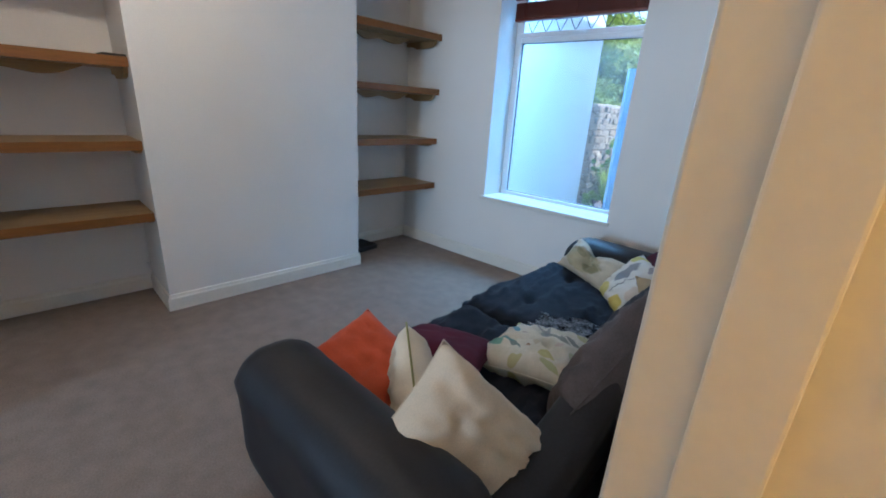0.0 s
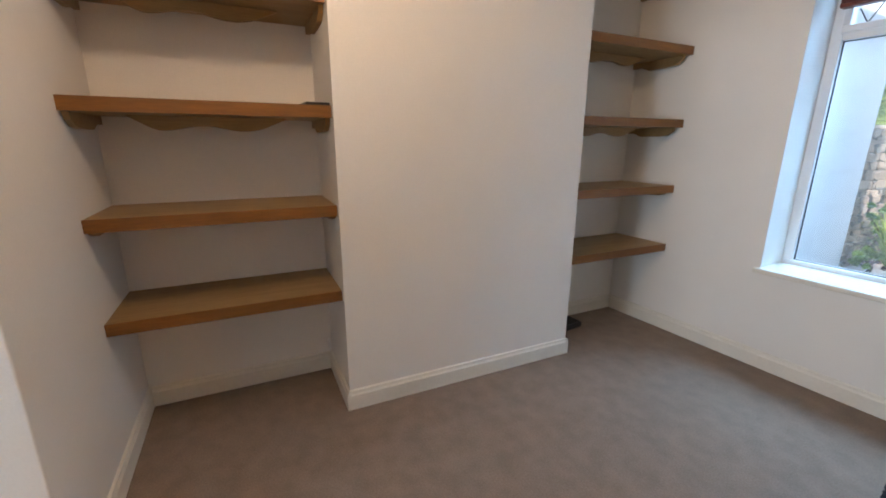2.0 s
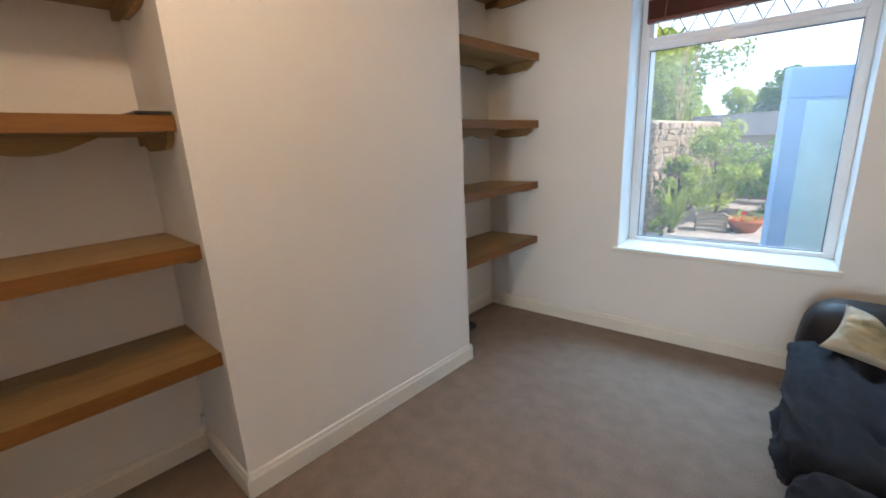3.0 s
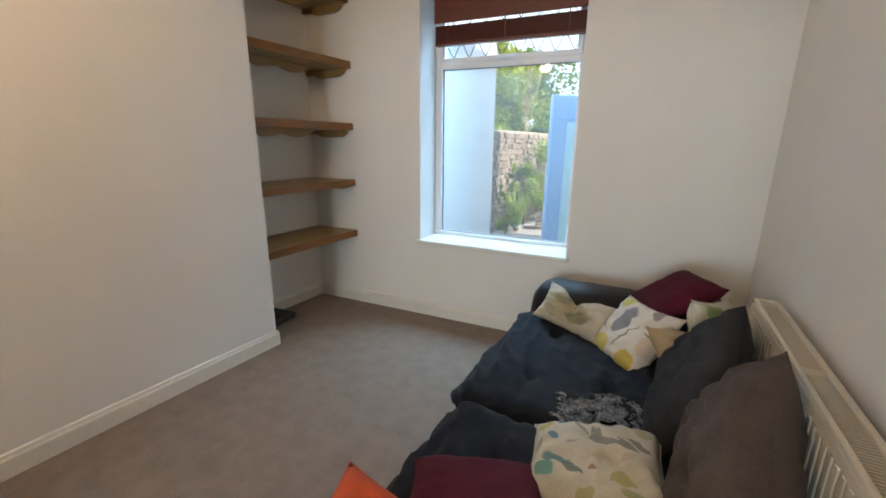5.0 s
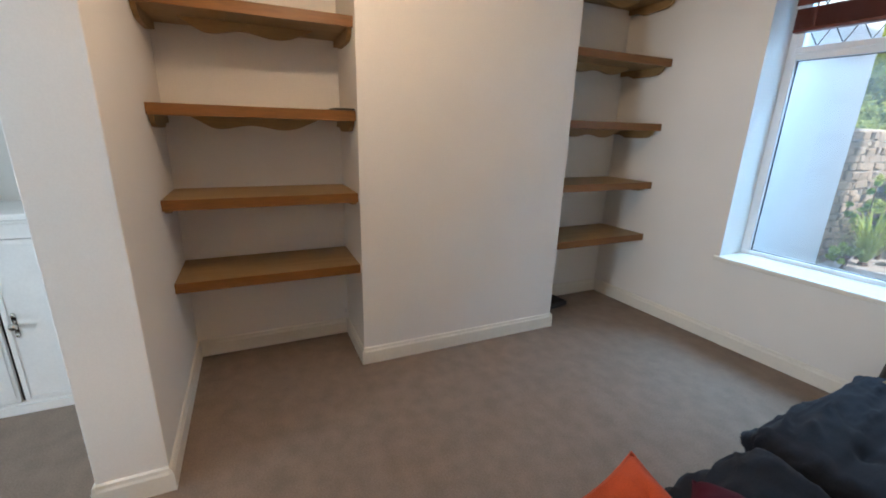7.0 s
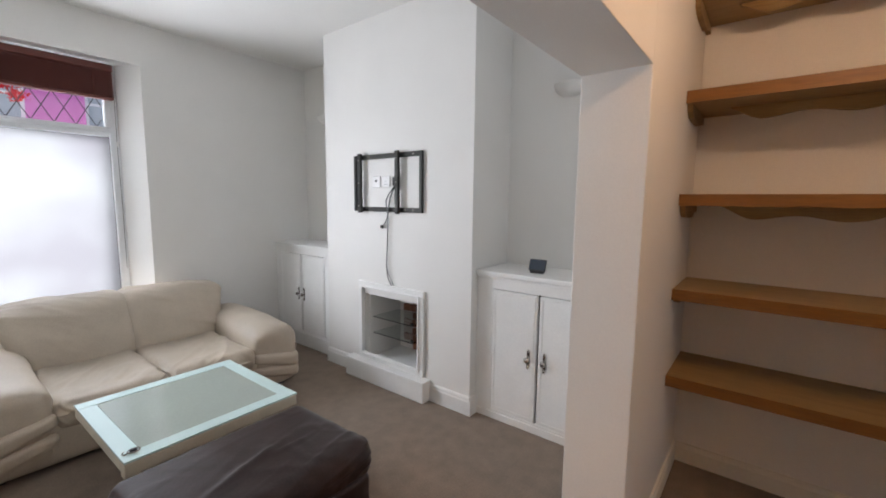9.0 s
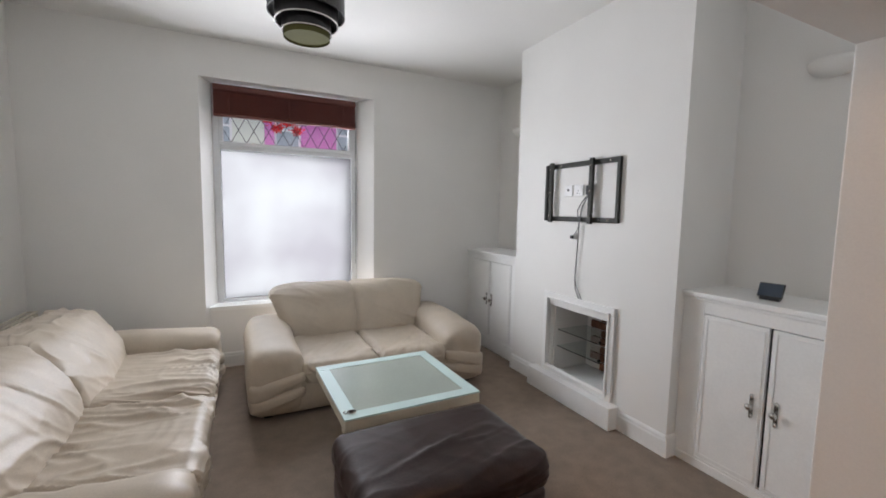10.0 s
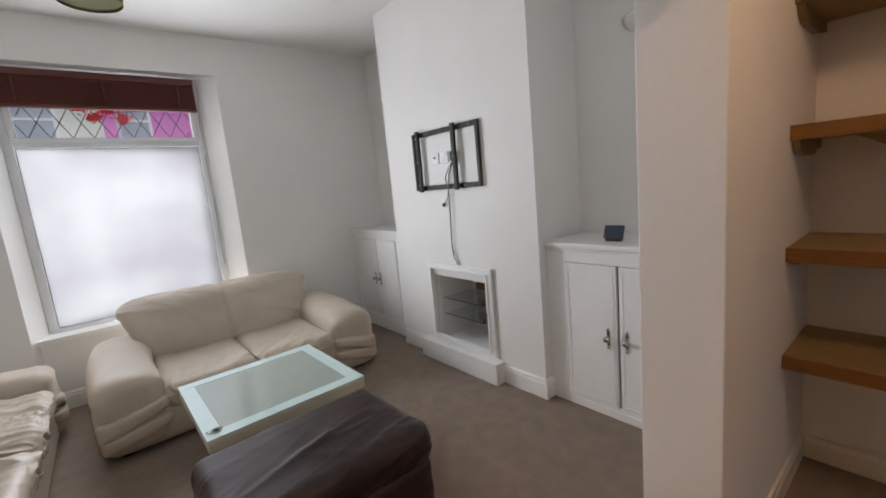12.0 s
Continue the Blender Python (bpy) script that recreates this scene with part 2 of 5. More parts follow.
M_RED = leafy(material("red_petal", (0.80, 0.015, 0.025), 0.6, vary=0.2, scale=30))

P_LEAF = blobs(material("white_leaf_print_cotton", (0.68, 0.64, 0.56), 0.85, vary=0.06, scale=5, fine=300, bump=0.4, depth=0.002),
               [(-0.03, 0.04, 0.042, 0.085, 10, (0.19, 0.185, 0.20)), (-0.07, -0.12, 0.045, 0.050, 30, (0.55, 0.47, 0.08)), (0.10, -0.135, 0.050, 0.045, 10, (0.57, 0.43, 0.02)),
                (-0.10, 0.15, 0.032, 0.045, 20, (0.52, 0.48, 0.08)), (0.10, 0.15, 0.026, 0.045, -10, (0.24, 0.21, 0.22)), (-0.13, -0.03, 0.05, 0.0035, 20, (0.10, 0.09, 0.08)),
                (0.03, -0.03, 0.0035, 0.10, 25, (0.12, 0.11, 0.10)), (0.14, 0.02, 0.035, 0.0035, 15, (0.12, 0.11, 0.10)), (0.15, -0.03, 0.03, 0.05, 0, (0.62, 0.50, 0.38))])
P_SKETCH = blobs(material("sketch_print_linen", (0.56, 0.50, 0.38), 0.85, vary=0.12, scale=9, fine=220, bump=0.4, depth=0.002),
                 [(-0.03, -0.02, 0.15, 0.13, 15, (0.36, 0.31, 0.18)), (0.05, -0.06, 0.07, 0.06, 0, (0.22, 0.20, 0.10)), (-0.08, 0.05, 0.05, 0.03, 40, (0.26, 0.23, 0.13))])
P_BIRD = blobs(material("bird_print_cotton", (0.66, 0.62, 0.52), 0.85, color2=(0.50, 0.47, 0.36), scale=14, fine=300, bump=0.4, depth=0.002),
               [(-0.16, 0.15, 0.032, 0.026, 30, (0.38, 0.40, 0.12)), (-0.11, 0.17, 0.020, 0.014, 0, (0.12, 0.28, 0.36)), (-0.13, 0.07, 0.018, 0.014, 10, (0.10, 0.26, 0.38)),
                (0.05, 0.05, 0.085, 0.016, 14, (0.19, 0.21, 0.19)), (0.01, 0.09, 0.013, 0.050, -18, (0.22, 0.23, 0.22)), (0.12, 0.06, 0.055, 0.013, 24, (0.17, 0.18, 0.17)),
                (-0.11, -0.05, 0.050, 0.024, 24, (0.08, 0.24, 0.27)), (-0.14, -0.10, 0.028, 0.035, -12, (0.10, 0.30, 0.24)), (-0.06, -0.09, 0.040, 0.012, 32, (0.12, 0.18, 0.18)),
                (0.08, -0.11, 0.035, 0.028, 0, (0.40, 0.38, 0.13)), (0.15, 0.14, 0.028, 0.016, 0, (0.44, 0.41, 0.20)), (0.04, 0.16, 0.026, 0.012, 15, (0.34, 0.32, 0.30)),
                (0.12, -0.16, 0.045, 0.012, 20, (0.36, 0.38, 0.18)), (-0.02, -0.17, 0.030, 0.016, -30, (0.42, 0.38, 0.16)), (0.17, -0.05, 0.016, 0.034, -20, (0.38, 0.39, 0.24)),
                (0.02, -0.04, 0.026, 0.020, 40, (0.48, 0.42, 0.30)), (0.0, -0.09, 0.012, 0.010, 0, (0.28, 0.17, 0.10)), (-0.04, 0.13, 0.028, 0.008, 30, (0.30, 0.28, 0.27)),
                (-0.17, 0.02, 0.010, 0.030, 10, (0.30, 0.33, 0.24)), (0.10, -0.01, 0.020, 0.012, -15, (0.52, 0.42, 0.36)), (-0.06, 0.03, 0.022, 0.006, -25, (0.34, 0.30, 0.26))])
P_GREENL = blobs(material("green_leaf_print_cotton", (0.60, 0.58, 0.46), 0.85, vary=0.08, fine=300, bump=0.4, depth=0.002),
                 [(-0.05, 0.08, 0.09, 0.05, 40, (0.22, 0.32, 0.10)), (0.10, -0.06, 0.08, 0.05, -30, (0.28, 0.36, 0.14)), (0.0, 0.18, 0.05, 0.03, 0, (0.25, 0.30, 0.12))])

# ---- mesh helpers ----


def finish(name, bm, mat, smooth=False):
    bmesh.ops.recalc_face_normals(bm, faces=bm.faces)
    me = bpy.data.meshes.new(name)
    bm.to_mesh(me)
    bm.free()
    me.materials.append(mat)
    if smooth:
        me.shade_smooth()
    return me


def part(name, bm, mat, parent=None, label="", smooth=False):
    ob = new(name, finish(name, bm, mat, smooth))
    if parent:
        ob.parent = parent
    return tagged(ob, label)


def thing(name, label, category, at=(0, 0, 0), turn=0, group="", lean=(0, 0)):
    ob = tagged(new(name), label, category, group)
    ob.matrix_world = pose(*at, lean[0], lean[1], turn)
    ob.empty_display_size = 0.1
    return ob


def setting(name, bm, mat, label="", m=None, smooth=False):
    ob = part(name, bm, mat, None, label, smooth)
    if m is not None:
        ob.matrix_world = m
    return tagged(ob, kind="structure")


def box(lo, hi, bevel=0.0, bm=None, seg=2):
    """A box from corner to corner, its edges rounded by bevel."""
    bm = bm or bmesh.new()
    size = [b - a for a, b in zip(lo, hi)]
    mid = [(a + b) / 2 for a, b in zip(lo, hi)]
    made = bmesh.ops.create_cube(bm, size=1)["verts"]
    for v in made:
        v.co = Vector(c * s + m for c, s, m in zip(v.co, size, mid))
    if bevel:
        edges = list({e for v in made for e in v.link_edges})
        bmesh.ops.bevel(bm, geom=edges, offset=min(bevel, min(abs(s) for s in size) * 0.45), segments=seg, affect="EDGES", profile=0.5)
    return bm


def prism(points, z0, z1, bm=None):
    """An upright prism over a polygon of the plan."""
    bm = bm or bmesh.new()
    low = [bm.verts.new((x, y, z0)) for x, y in points]
    high = [bm.verts.new((x, y, z1)) for x, y in points]
    bm.faces.new(low), bm.faces.new(high)
    for i in range(len(points)):
        j = (i + 1) % len(points)
        bm.faces.new((low[i], low[j], high[j], high[i]))
    return bm


def profile_run(points, a, b, bm=None):
    """A moulding: the profile (out, up) swept from a to b along the floor; out is to the left of the way."""
    bm = bm or bmesh.new()
    a, b = Vector((*a, 0)), Vector((*b, 0))
    way = (b - a).normalized()
    left = Vector((-way.y, way.x, 0))
    ends = [[bm.verts.new(p + left * o + Vector((0, 0, u))) for o, u in points] for p in (a, b)]
    n = len(points)
    for i in range(n):
        j = (i + 1) % n
        bm.faces.new((ends[0][i], ends[0][j], ends[1][j], ends[1][i]))
    bm.faces.new(ends[0]), bm.faces.new(ends[1][::-1])
    return bm


def tube(points, r, sides=8, bm=None, taper=None):
    """A round tube along a line of points."""
    bm = bm or bmesh.new()
    pts = [Vector(p) for p in points]
    rings = []
    for i, p in enumerate(pts):
        way = (pts[min(i + 1, len(pts) - 1)] - pts[max(i - 1, 0)]).normalized()
        side = way.cross(Vector((0, 0, 1)) if abs(way.z) < 0.9 else Vector((1, 0, 0))).normalized()
        up = side.cross(way)
        rad = r if taper is None else r + (taper - r) * i / (len(pts) - 1)
        rings.append([bm.verts.new(p + (side * math.cos(k * 2 * math.pi / sides) + up * math.sin(k * 2 * math.pi / sides)) * rad) for k in range(sides)])
    for one, two in zip(rings, rings[1:]):
        for k in range(sides):
            bm.faces.new((one[k], one[(k + 1) % sides], two[(k + 1) % sides], two[k]))
    bm.faces.new(rings[0][::-1]), bm.faces.new(rings[-1])
    return bm


def lathe(outline, steps=32, bm=None, at=(0, 0, 0), closed=False):
    """A turned body: outline (radius, height) round the upright axis."""
    bm = bm or bmesh.new()
    rings = [[bm.verts.new((at[0] + r * math.cos(2 * math.pi * k / steps), at[1] + r * math.sin(2 * math.pi * k / steps), at[2] + z)) for k in range(steps)] for r, z in outline]
    pairs = list(zip(rings, rings[1:])) + ([(rings[-1], rings[0])] if closed else [])
    for one, two in pairs:
        for k in range(steps):
            bm.faces.new((one[k], one[(k + 1) % steps], two[(k + 1) % steps], two[k]))
    if not closed:
        for ring in (rings[0], rings[-1]):
            bm.faces.new(ring)
    return bm


def soft(half, radius, cuts=10, shape=None, wrinkle=0.0, wscale=6.0, squash=(1, 1, 1), at=(0, 0, 0), seed=0.0, folds=None):
    """An upholstered block: half sizes, rounded by radius, bent by shape(co), creased by noise along squash."""
    bm = bmesh.new()
    bmesh.ops.create_cube(bm, size=2)
    bmesh.ops.subdivide_edges(bm, edges=bm.edges[:], cuts=cuts, use_grid_fill=True)
    h = Vector(half)
    bm.normal_update()
    for v in bm.verts:
        p = Vector(math.copysign(1 - (1 - abs(c)) ** 1.35, c) * s for c, s in zip(v.co, h))
        inner = Vector(max(-(s - radius), min(s - radius, c)) for c, s in zip(p, h))
        q = p - inner
        n = q.normalized() if q.length > 1e-9 else Vector((0, 0, 1))
        p = inner + n * radius
        if wrinkle:
            w = Vector(c * k for c, k in zip(p, squash)) * wscale + Vector((seed, seed * 2.3, seed))
            bent = w + Vector((noise.noise(w * 0.6), noise.noise(w * 0.5 + Vector((5, 5, 5))), 0)) * 1.1
            ridge = max(0, 1 - abs(noise.noise(bent)) * 4.2) ** 1.4 + 0.5 * max(0, 1 - abs(noise.noise(bent * 2.1 + Vector((9, 1, 4)))) * 4) ** 1.4
            p = p + n * wrinkle * (ridge - 0.4 + 0.9 * noise.noise(w * 0.4))
        if folds:
            # long sharp folds running along one way: way, height, number to a metre
            way, high, freq = Vector(folds[0]).normalized(), folds[1], folds[2]
            along = p.dot(way)
            w = (p - way * along) * freq + way * along * freq * 0.22 + Vector((seed * 1.7, seed, 4.0))
            w = w + Vector((noise.noise(w * 0.5), noise.noise(w * 0.45 + Vector((3, 1, 2))), noise.noise(w * 0.4 + Vector((7, 2, 1))))) * 0.9
            patch = min(1, max(0.15, 0.6 + 1.3 * noise.noise(p * 2.4 + Vector((seed, 3, 1)))))
            rid = max(0, 1 - abs(noise.noise(w)) * 4.5) ** 1.8 + 0.45 * max(0, 1 - abs(noise.noise(w * 1.9 + Vector((2, 8, 5)))) * 4.0) ** 1.8
            p = p + n * high * patch * (rid - 0.25)
        v.co = (shape(p) if shape else p) + Vector(at)
    return bm


def cushion(size, thick, cuts=22, pinch=0.10, seed=0.0, crease=0.012, fold=0.0):
    """A scatter cushion standing in its own x-z plane, thick along y, with pointed corners; fold presses a crease down its middle."""
    bm = bmesh.new()
    grid = {}
    n = cuts
    for s in (-1, 1):
        for i in range(n + 1):
            for j in range(n + 1):
                if s == 1 and (i in (0, n) or j in (0, n)):
                    grid[s, i, j] = grid[-1, i, j]
                    continue
                u, v = 2 * i / n - 1, 2 * j / n - 1
                f = (1 - u ** 4) * (1 - v ** 4)
                x = u * (1 - pinch * (1 - v * v) * abs(u)) * size / 2
                z = v * (1 - pinch * (1 - u * u) * abs(v)) * size / 2
                y = s * thick / 2 * f ** 0.55
                w = Vector((u * 2.2 + seed, s * 3.0, v * 2.2 - seed))
                y += s * crease * f ** 0.5 * (1 - abs(noise.noise(w * 1.3)) * 3 + noise.noise(w * 2.6))
                y -= s * fold * math.exp(-((u + 0.15 * v) / 0.16) ** 2) * thick * max(0, v * 0.5 + 0.6)
                z -= fold * 0.35 * size * math.exp(-(u / 0.35) ** 2) * max(0, v) ** 2
                grid[s, i, j] = bm.verts.new((x, y, z))
    for s in (-1, 1):
        for i in range(n):
            for j in range(n):
                bm.faces.new([grid[s, i, j], grid[s, i + 1, j], grid[s, i + 1, j + 1], grid[s, i, j + 1]])
    return bm


def edge_loop(size, pinch=0.10, fold=0.0, n=16):
    pts = []
    for a, b in (((-1, -1), (1, -1)), ((1, -1), (1, 1)), ((1, 1), (-1, 1)), ((-1, 1), (-1, -1))):
        for k in range(n):
            u, v = a[0] + (b[0] - a[0]) * k / n, a[1] + (b[1] - a[1]) * k / n
            pts.append((u * (1 - pinch * (1 - v * v) * abs(u)) * size / 2, 0, v * (1 - pinch * (1 - u * u) * abs(v)) * size / 2 - fold * 0.35 * size * math.exp(-(u / 0.35) ** 2) * max(0, v) ** 2))
    return pts + [pts[0]]


def laid(center, x, z, w, h, size):
    """A cushion's place from its middle, the ways of two sides and their lengths."""
    x, z = Vector(x).normalized(), Vector(z)
    z = (z - x * z.dot(x)).normalized()
    return Matrix.Translation(center) @ Matrix((x, z.cross(x), z)).transposed().to_4x4() @ Matrix.Diagonal((w / size, 1, h / size, 1))


def scatter_cushion(label, mat, m, size=0.45, thick=0.15, piping=None, seed=0.0, fold=0.0, pinch=0.10, crease=0.012):
    ob = thing("cushion", label, "cushion", group="scatter cushions on the dark sofa")
    ob.matrix_world = m
    part("cover", cushion(size, thick, seed=seed, fold=fold, pinch=pinch, crease=crease), mat, ob, smooth=True)
    loop, bm = edge_loop(size, pinch, fold), bmesh.new()
    for k in range(0, 64, 16):
        tube(loop[k:k + 17], 0.0035 if piping else 0.0022, 6, bm)
    part("piping", bm, piping or mat, ob, smooth=True)
    return ob

# ---- the shell of the two rooms ----
H = 2.885            # ceiling
ALC = -4.49          # back of the rear alcoves
FACE = -4.015        # face of the rear chimney breast
FALC, FFACE, CUPX = -4.60, -4.125, -4.20
NIB0, NIB1 = -0.085, 0.155
FRONT = -3.63
SK = 4.0             # the back wall stands four degrees off square
REAR = pose(ALC, 3.48, 0, 0, 0, SK)   # local x along the back wall, y outward
def rear_y(x): return 3.48 + 0.07 * (x - ALC)
def east_x(y): return -1.24 + 0.042 * (3.55 - y)


WIN = (1.053, 2.195, 0.635, 2.40)     # rear window opening in REAR
setting("floor", box((-5.2, -4.05, -0.12), (0.6, 3.42, 0)), M_CARPET, "worn brown-grey short-pile carpet")
setting("floor", prism([(-5.2, 3.42), (0.6, 3.42), (0.6, 3.84), (-5.2, 3.43)], -0.12, 0), M_CARPET, "worn brown-grey short-pile carpet")
setting("ceiling", prism([(-4.95, -4.05), (0.6, -4.05), (0.6, 3.84), (-4.95, 3.72)], H, H + 0.2), M_CEIL, "plain white painted ceiling")
setting("wall_west", prism([(-4.95, 0.155), (ALC, 0.155), (ALC, 3.48), (-4.95, 3.447)], 0, H), M_WALL, "white painted alcove wall")
setting("wall_west", prism([(-4.95, NIB1), (FALC, NIB1), (FALC, FRONT), (-4.95, FRONT)], 0, H), M_WALL, "white painted alcove wall")
setting("chimney_breast_rear", prism([(ALC, 1.115), (FACE, 1.115), (FACE + 0.006, 2.565), (ALC, 2.565)], 0, H), M_WALL, "white painted chimney breast")
bm = prism([(-1.05, 0), (-1.54, 0), (-1.54, 0.715), (-2.12, 0.715), (-2.12, 0), (-2.627, 0), (-2.627, H), (-1.05, H)], FALC, FFACE)
for v in bm.verts:
    v.co = Vector((v.co.z, v.co.x, v.co.y))
setting("chimney_breast_front", bm, M_WALL, "white painted chimney breast with a small square fireplace opening")
setting("wall_nib_west", box((FALC, NIB0, 0), (-3.385, NIB1, H), 0.004), M_WALL, "white painted stub of wall beside the opening")
setting("wall_nib_east", box((-1.585, NIB0, 0), (-0.05, NIB1, H), 0.004), M_WALL, "white painted stub of wall beside the opening")
setting("beam", box((-3.385, NIB0, 1.945), (-1.585, NIB1, H), 0.003), M_WALL, "white painted downstand beam over the opening")
u0, u1, z0, z1 = WIN
bm = box((-0.46, 0, 0), (u0, 0.345, H))
box((u1, 0, 0), (4.2, 0.345, H), bm=bm)
box((u0, 0, 0), (u1, 0.345, z0 - 0.03), bm=bm)
box((u0, 0, z1), (u1, 0.345, H), bm=bm)
setting("wall_north", bm, M_WALL, "white painted back wall with a deep window reveal", REAR)
ye = rear_y(-1.24)
JAMB0, JAMB1, DOORH = 0.20, 0.89, 2.02
setting("wall_east", prism([(east_x(JAMB1), JAMB1), (east_x(ye), ye), (east_x(ye) + 0.13, ye), (east_x(JAMB1) + 0.13, JAMB1)], 0, H), M_WALL, "white painted side wall behind the radiator")
bm = prism([(east_x(JAMB0), JAMB0), (east_x(JAMB1), JAMB1), (east_x(JAMB1) + 0.13, JAMB1), (east_x(JAMB0) + 0.13, JAMB0)], DOORH, H)
prism([(east_x(NIB1), NIB1), (east_x(JAMB0), JAMB0), (east_x(JAMB0) + 0.13, JAMB0), (east_x(NIB1) + 0.13, NIB1)], 0, H, bm)
setting("wall_east", bm, M_WALL, "white painted wall round the doorway")
setting("wall_hall", prism([(0.45, NIB1), (0.6, NIB1), (0.6, 3.9), (0.45, 3.9)], 0, H), M_HALL, "cream hall wall with lamp warmth in its paint")
setting("wall_hall", prism([(east_x(2.2) + 0.13, 2.2), (0.45, 2.2), (0.45, 2.3), (east_x(2.3) + 0.13, 2.3)], 0, H), M_HALL, "cream hall wall with lamp warmth in its paint")
# unseen end wall, added to stop light leaking into the hall
setting("wall_hall", box((-0.049, NIB0, 0), (0.6, NIB1 - 0.001, H)), M_HALL, "cream hall wall with lamp warmth in its paint")
# doorway lining and architrave
bm = prism([(east_x(JAMB1) - 0.002, JAMB1 - 0.028), (east_x(JAMB1) - 0.002, JAMB1 - 0.001), (east_x(JAMB1) + 0.132, JAMB1 - 0.001), (east_x(JAMB1) + 0.132, JAMB1 - 0.028)], 0, DOORH - 0.03)
box((east_x(JAMB1) + 0.035, JAMB1 - 0.042, 0), (east_x(JAMB1) + 0.075, JAMB1 - 0.026, DOORH - 0.03), 0.002, bm)
setting("door_lining", bm, M_GLOSS, "cream gloss door lining with a planted stop")
bm = box((east_x(0.9) - 0.010, JAMB1 - 0.012, 0), (east_x(0.9) + 0.001, JAMB1 + 0.058, DOORH + 0.06), 0.006)
setting("architrave", bm, M_GLOSS, "cream gloss door architrave")
bm = prism([(east_x(JAMB0) - 0.002, JAMB0 + 0.001), (east_x(JAMB0) - 0.002, JAMB0 + 0.028), (east_x(JAMB0) + 0.132, JAMB0 + 0.028), (east_x(JAMB0) + 0.132, JAMB0 + 0.001)], 0, DOORH - 0.03)
setting("door_lining", bm, M_GLOSS, "cream gloss door lining")
setting("wall_front_room_east", box((-0.38, FRONT, 0), (-0.18, NIB0, H)), M_WALL, "white painted side wall")
# front wall with a splayed window recess that runs down to the floor
FW = 0.0
bm = prism([(-0.18, FRONT), (-1.55, FRONT), (-1.635, -3.80), (-1.635, -4.02), (-0.18, -4.02)], 0, H)
prism([(FALC - 0.35, FRONT), (-3.07, FRONT), (-2.945, -3.80), (-2.945, -4.02), (FALC - 0.35, -4.02)], 0, H, bm)
prism([(-1.55, FRONT), (-1.635, -3.80), (-1.635, -4.02), (-2.945, -4.02), (-2.945, -3.80), (-3.07, FRONT)], 2.56, H, bm)
prism([(-1.585, -3.70), (-1.635, -3.80), (-1.635, -4.02), (-2.945, -4.02), (-2.945, -3.80), (-3.02, -3.70)], 0, 0.535, bm)
setting("wall_south", bm, M_WALL, "white painted front wall with a splayed window recess")

SKIRT = [(0, 0), (0.016, 0), (0.016, 0.082), (0.011, 0.092), (0.009, 0.106), (0, 0.112)]
SKIRTF = [(0, 0), (0.017, 0), (0.017, 0.098), (0.013, 0.108), (0.012, 0.122), (0.006, 0.132), (0, 0.134)]
d = 0.016
for a, b in [((ALC, NIB1), (-3.385 + d, NIB1)), ((-3.385, NIB1), (-3.385, NIB0)), ((-3.385 + d, NIB0), (-3.6, NIB0)), ((ALC, 1.115 - d), (ALC, NIB1 + d)),
             ((FACE + d, 1.115), (ALC, 1.115)), ((FACE + 0.003, 2.565), (FACE + 0.001, 1.115)), ((ALC, 2.565), (FACE + d + 0.004, 2.565)), ((ALC, 3.48), (ALC, 2.565 + d)),
             ((east_x(ye), ye), (ALC, 3.48)), ((east_x(JAMB1 + 0.058), JAMB1 + 0.058), (east_x(ye), ye)), ((-1.585 - d, NIB1), (east_x(NIB1), NIB1)), ((-1.585, NIB0), (-1.585, NIB1)), ((-0.38, NIB0), (-1.585 - d, NIB0))]:
    setting("baseboard", profile_run(SKIRT, a, b), M_GLOSS, "cream gloss baseboard")
for a, b in [((FFACE, -1.05), (FFACE, -1.40)), ((FFACE, -2.28), (FFACE, -2.627)), ((CUPX - 0.02, -1.05), (FFACE + 0.017, -1.05)), ((FFACE + 0.017, -2.627), (CUPX - 0.02, -2.627)),
             ((CUPX, FRONT), (-3.07, FRONT)), ((-1.55, FRONT), (-0.38, FRONT)), ((-3.02, -3.70), (-1.585, -3.70)), ((-0.38, FRONT), (-0.38, NIB0))]:
    setting("baseboard", profile_run(SKIRTF, a, b), M_WOODWORK, "white baseboard with a moulded top")


def frame_of(parts, lo, hi, w, y0, y1, bevel=0.006):
    """Four rails and stiles in the x-z plane, in one mesh."""
    bm = bmesh.new()
    (xa, za), (xb, zb) = lo, hi
    for l, h in (((xa, y0, za), (xb, y1, za + w)), ((xa, y0, zb - w), (xb, y1, zb)), ((xa, y0 + 0.0005, za + w), (xa + w, y1 - 0.0005, zb - w)), ((xb - w, y0 + 0.0005, za + w), (xb, y1 - 0.0005, zb - w))):
        box(l, h, bevel, bm)
    return bm


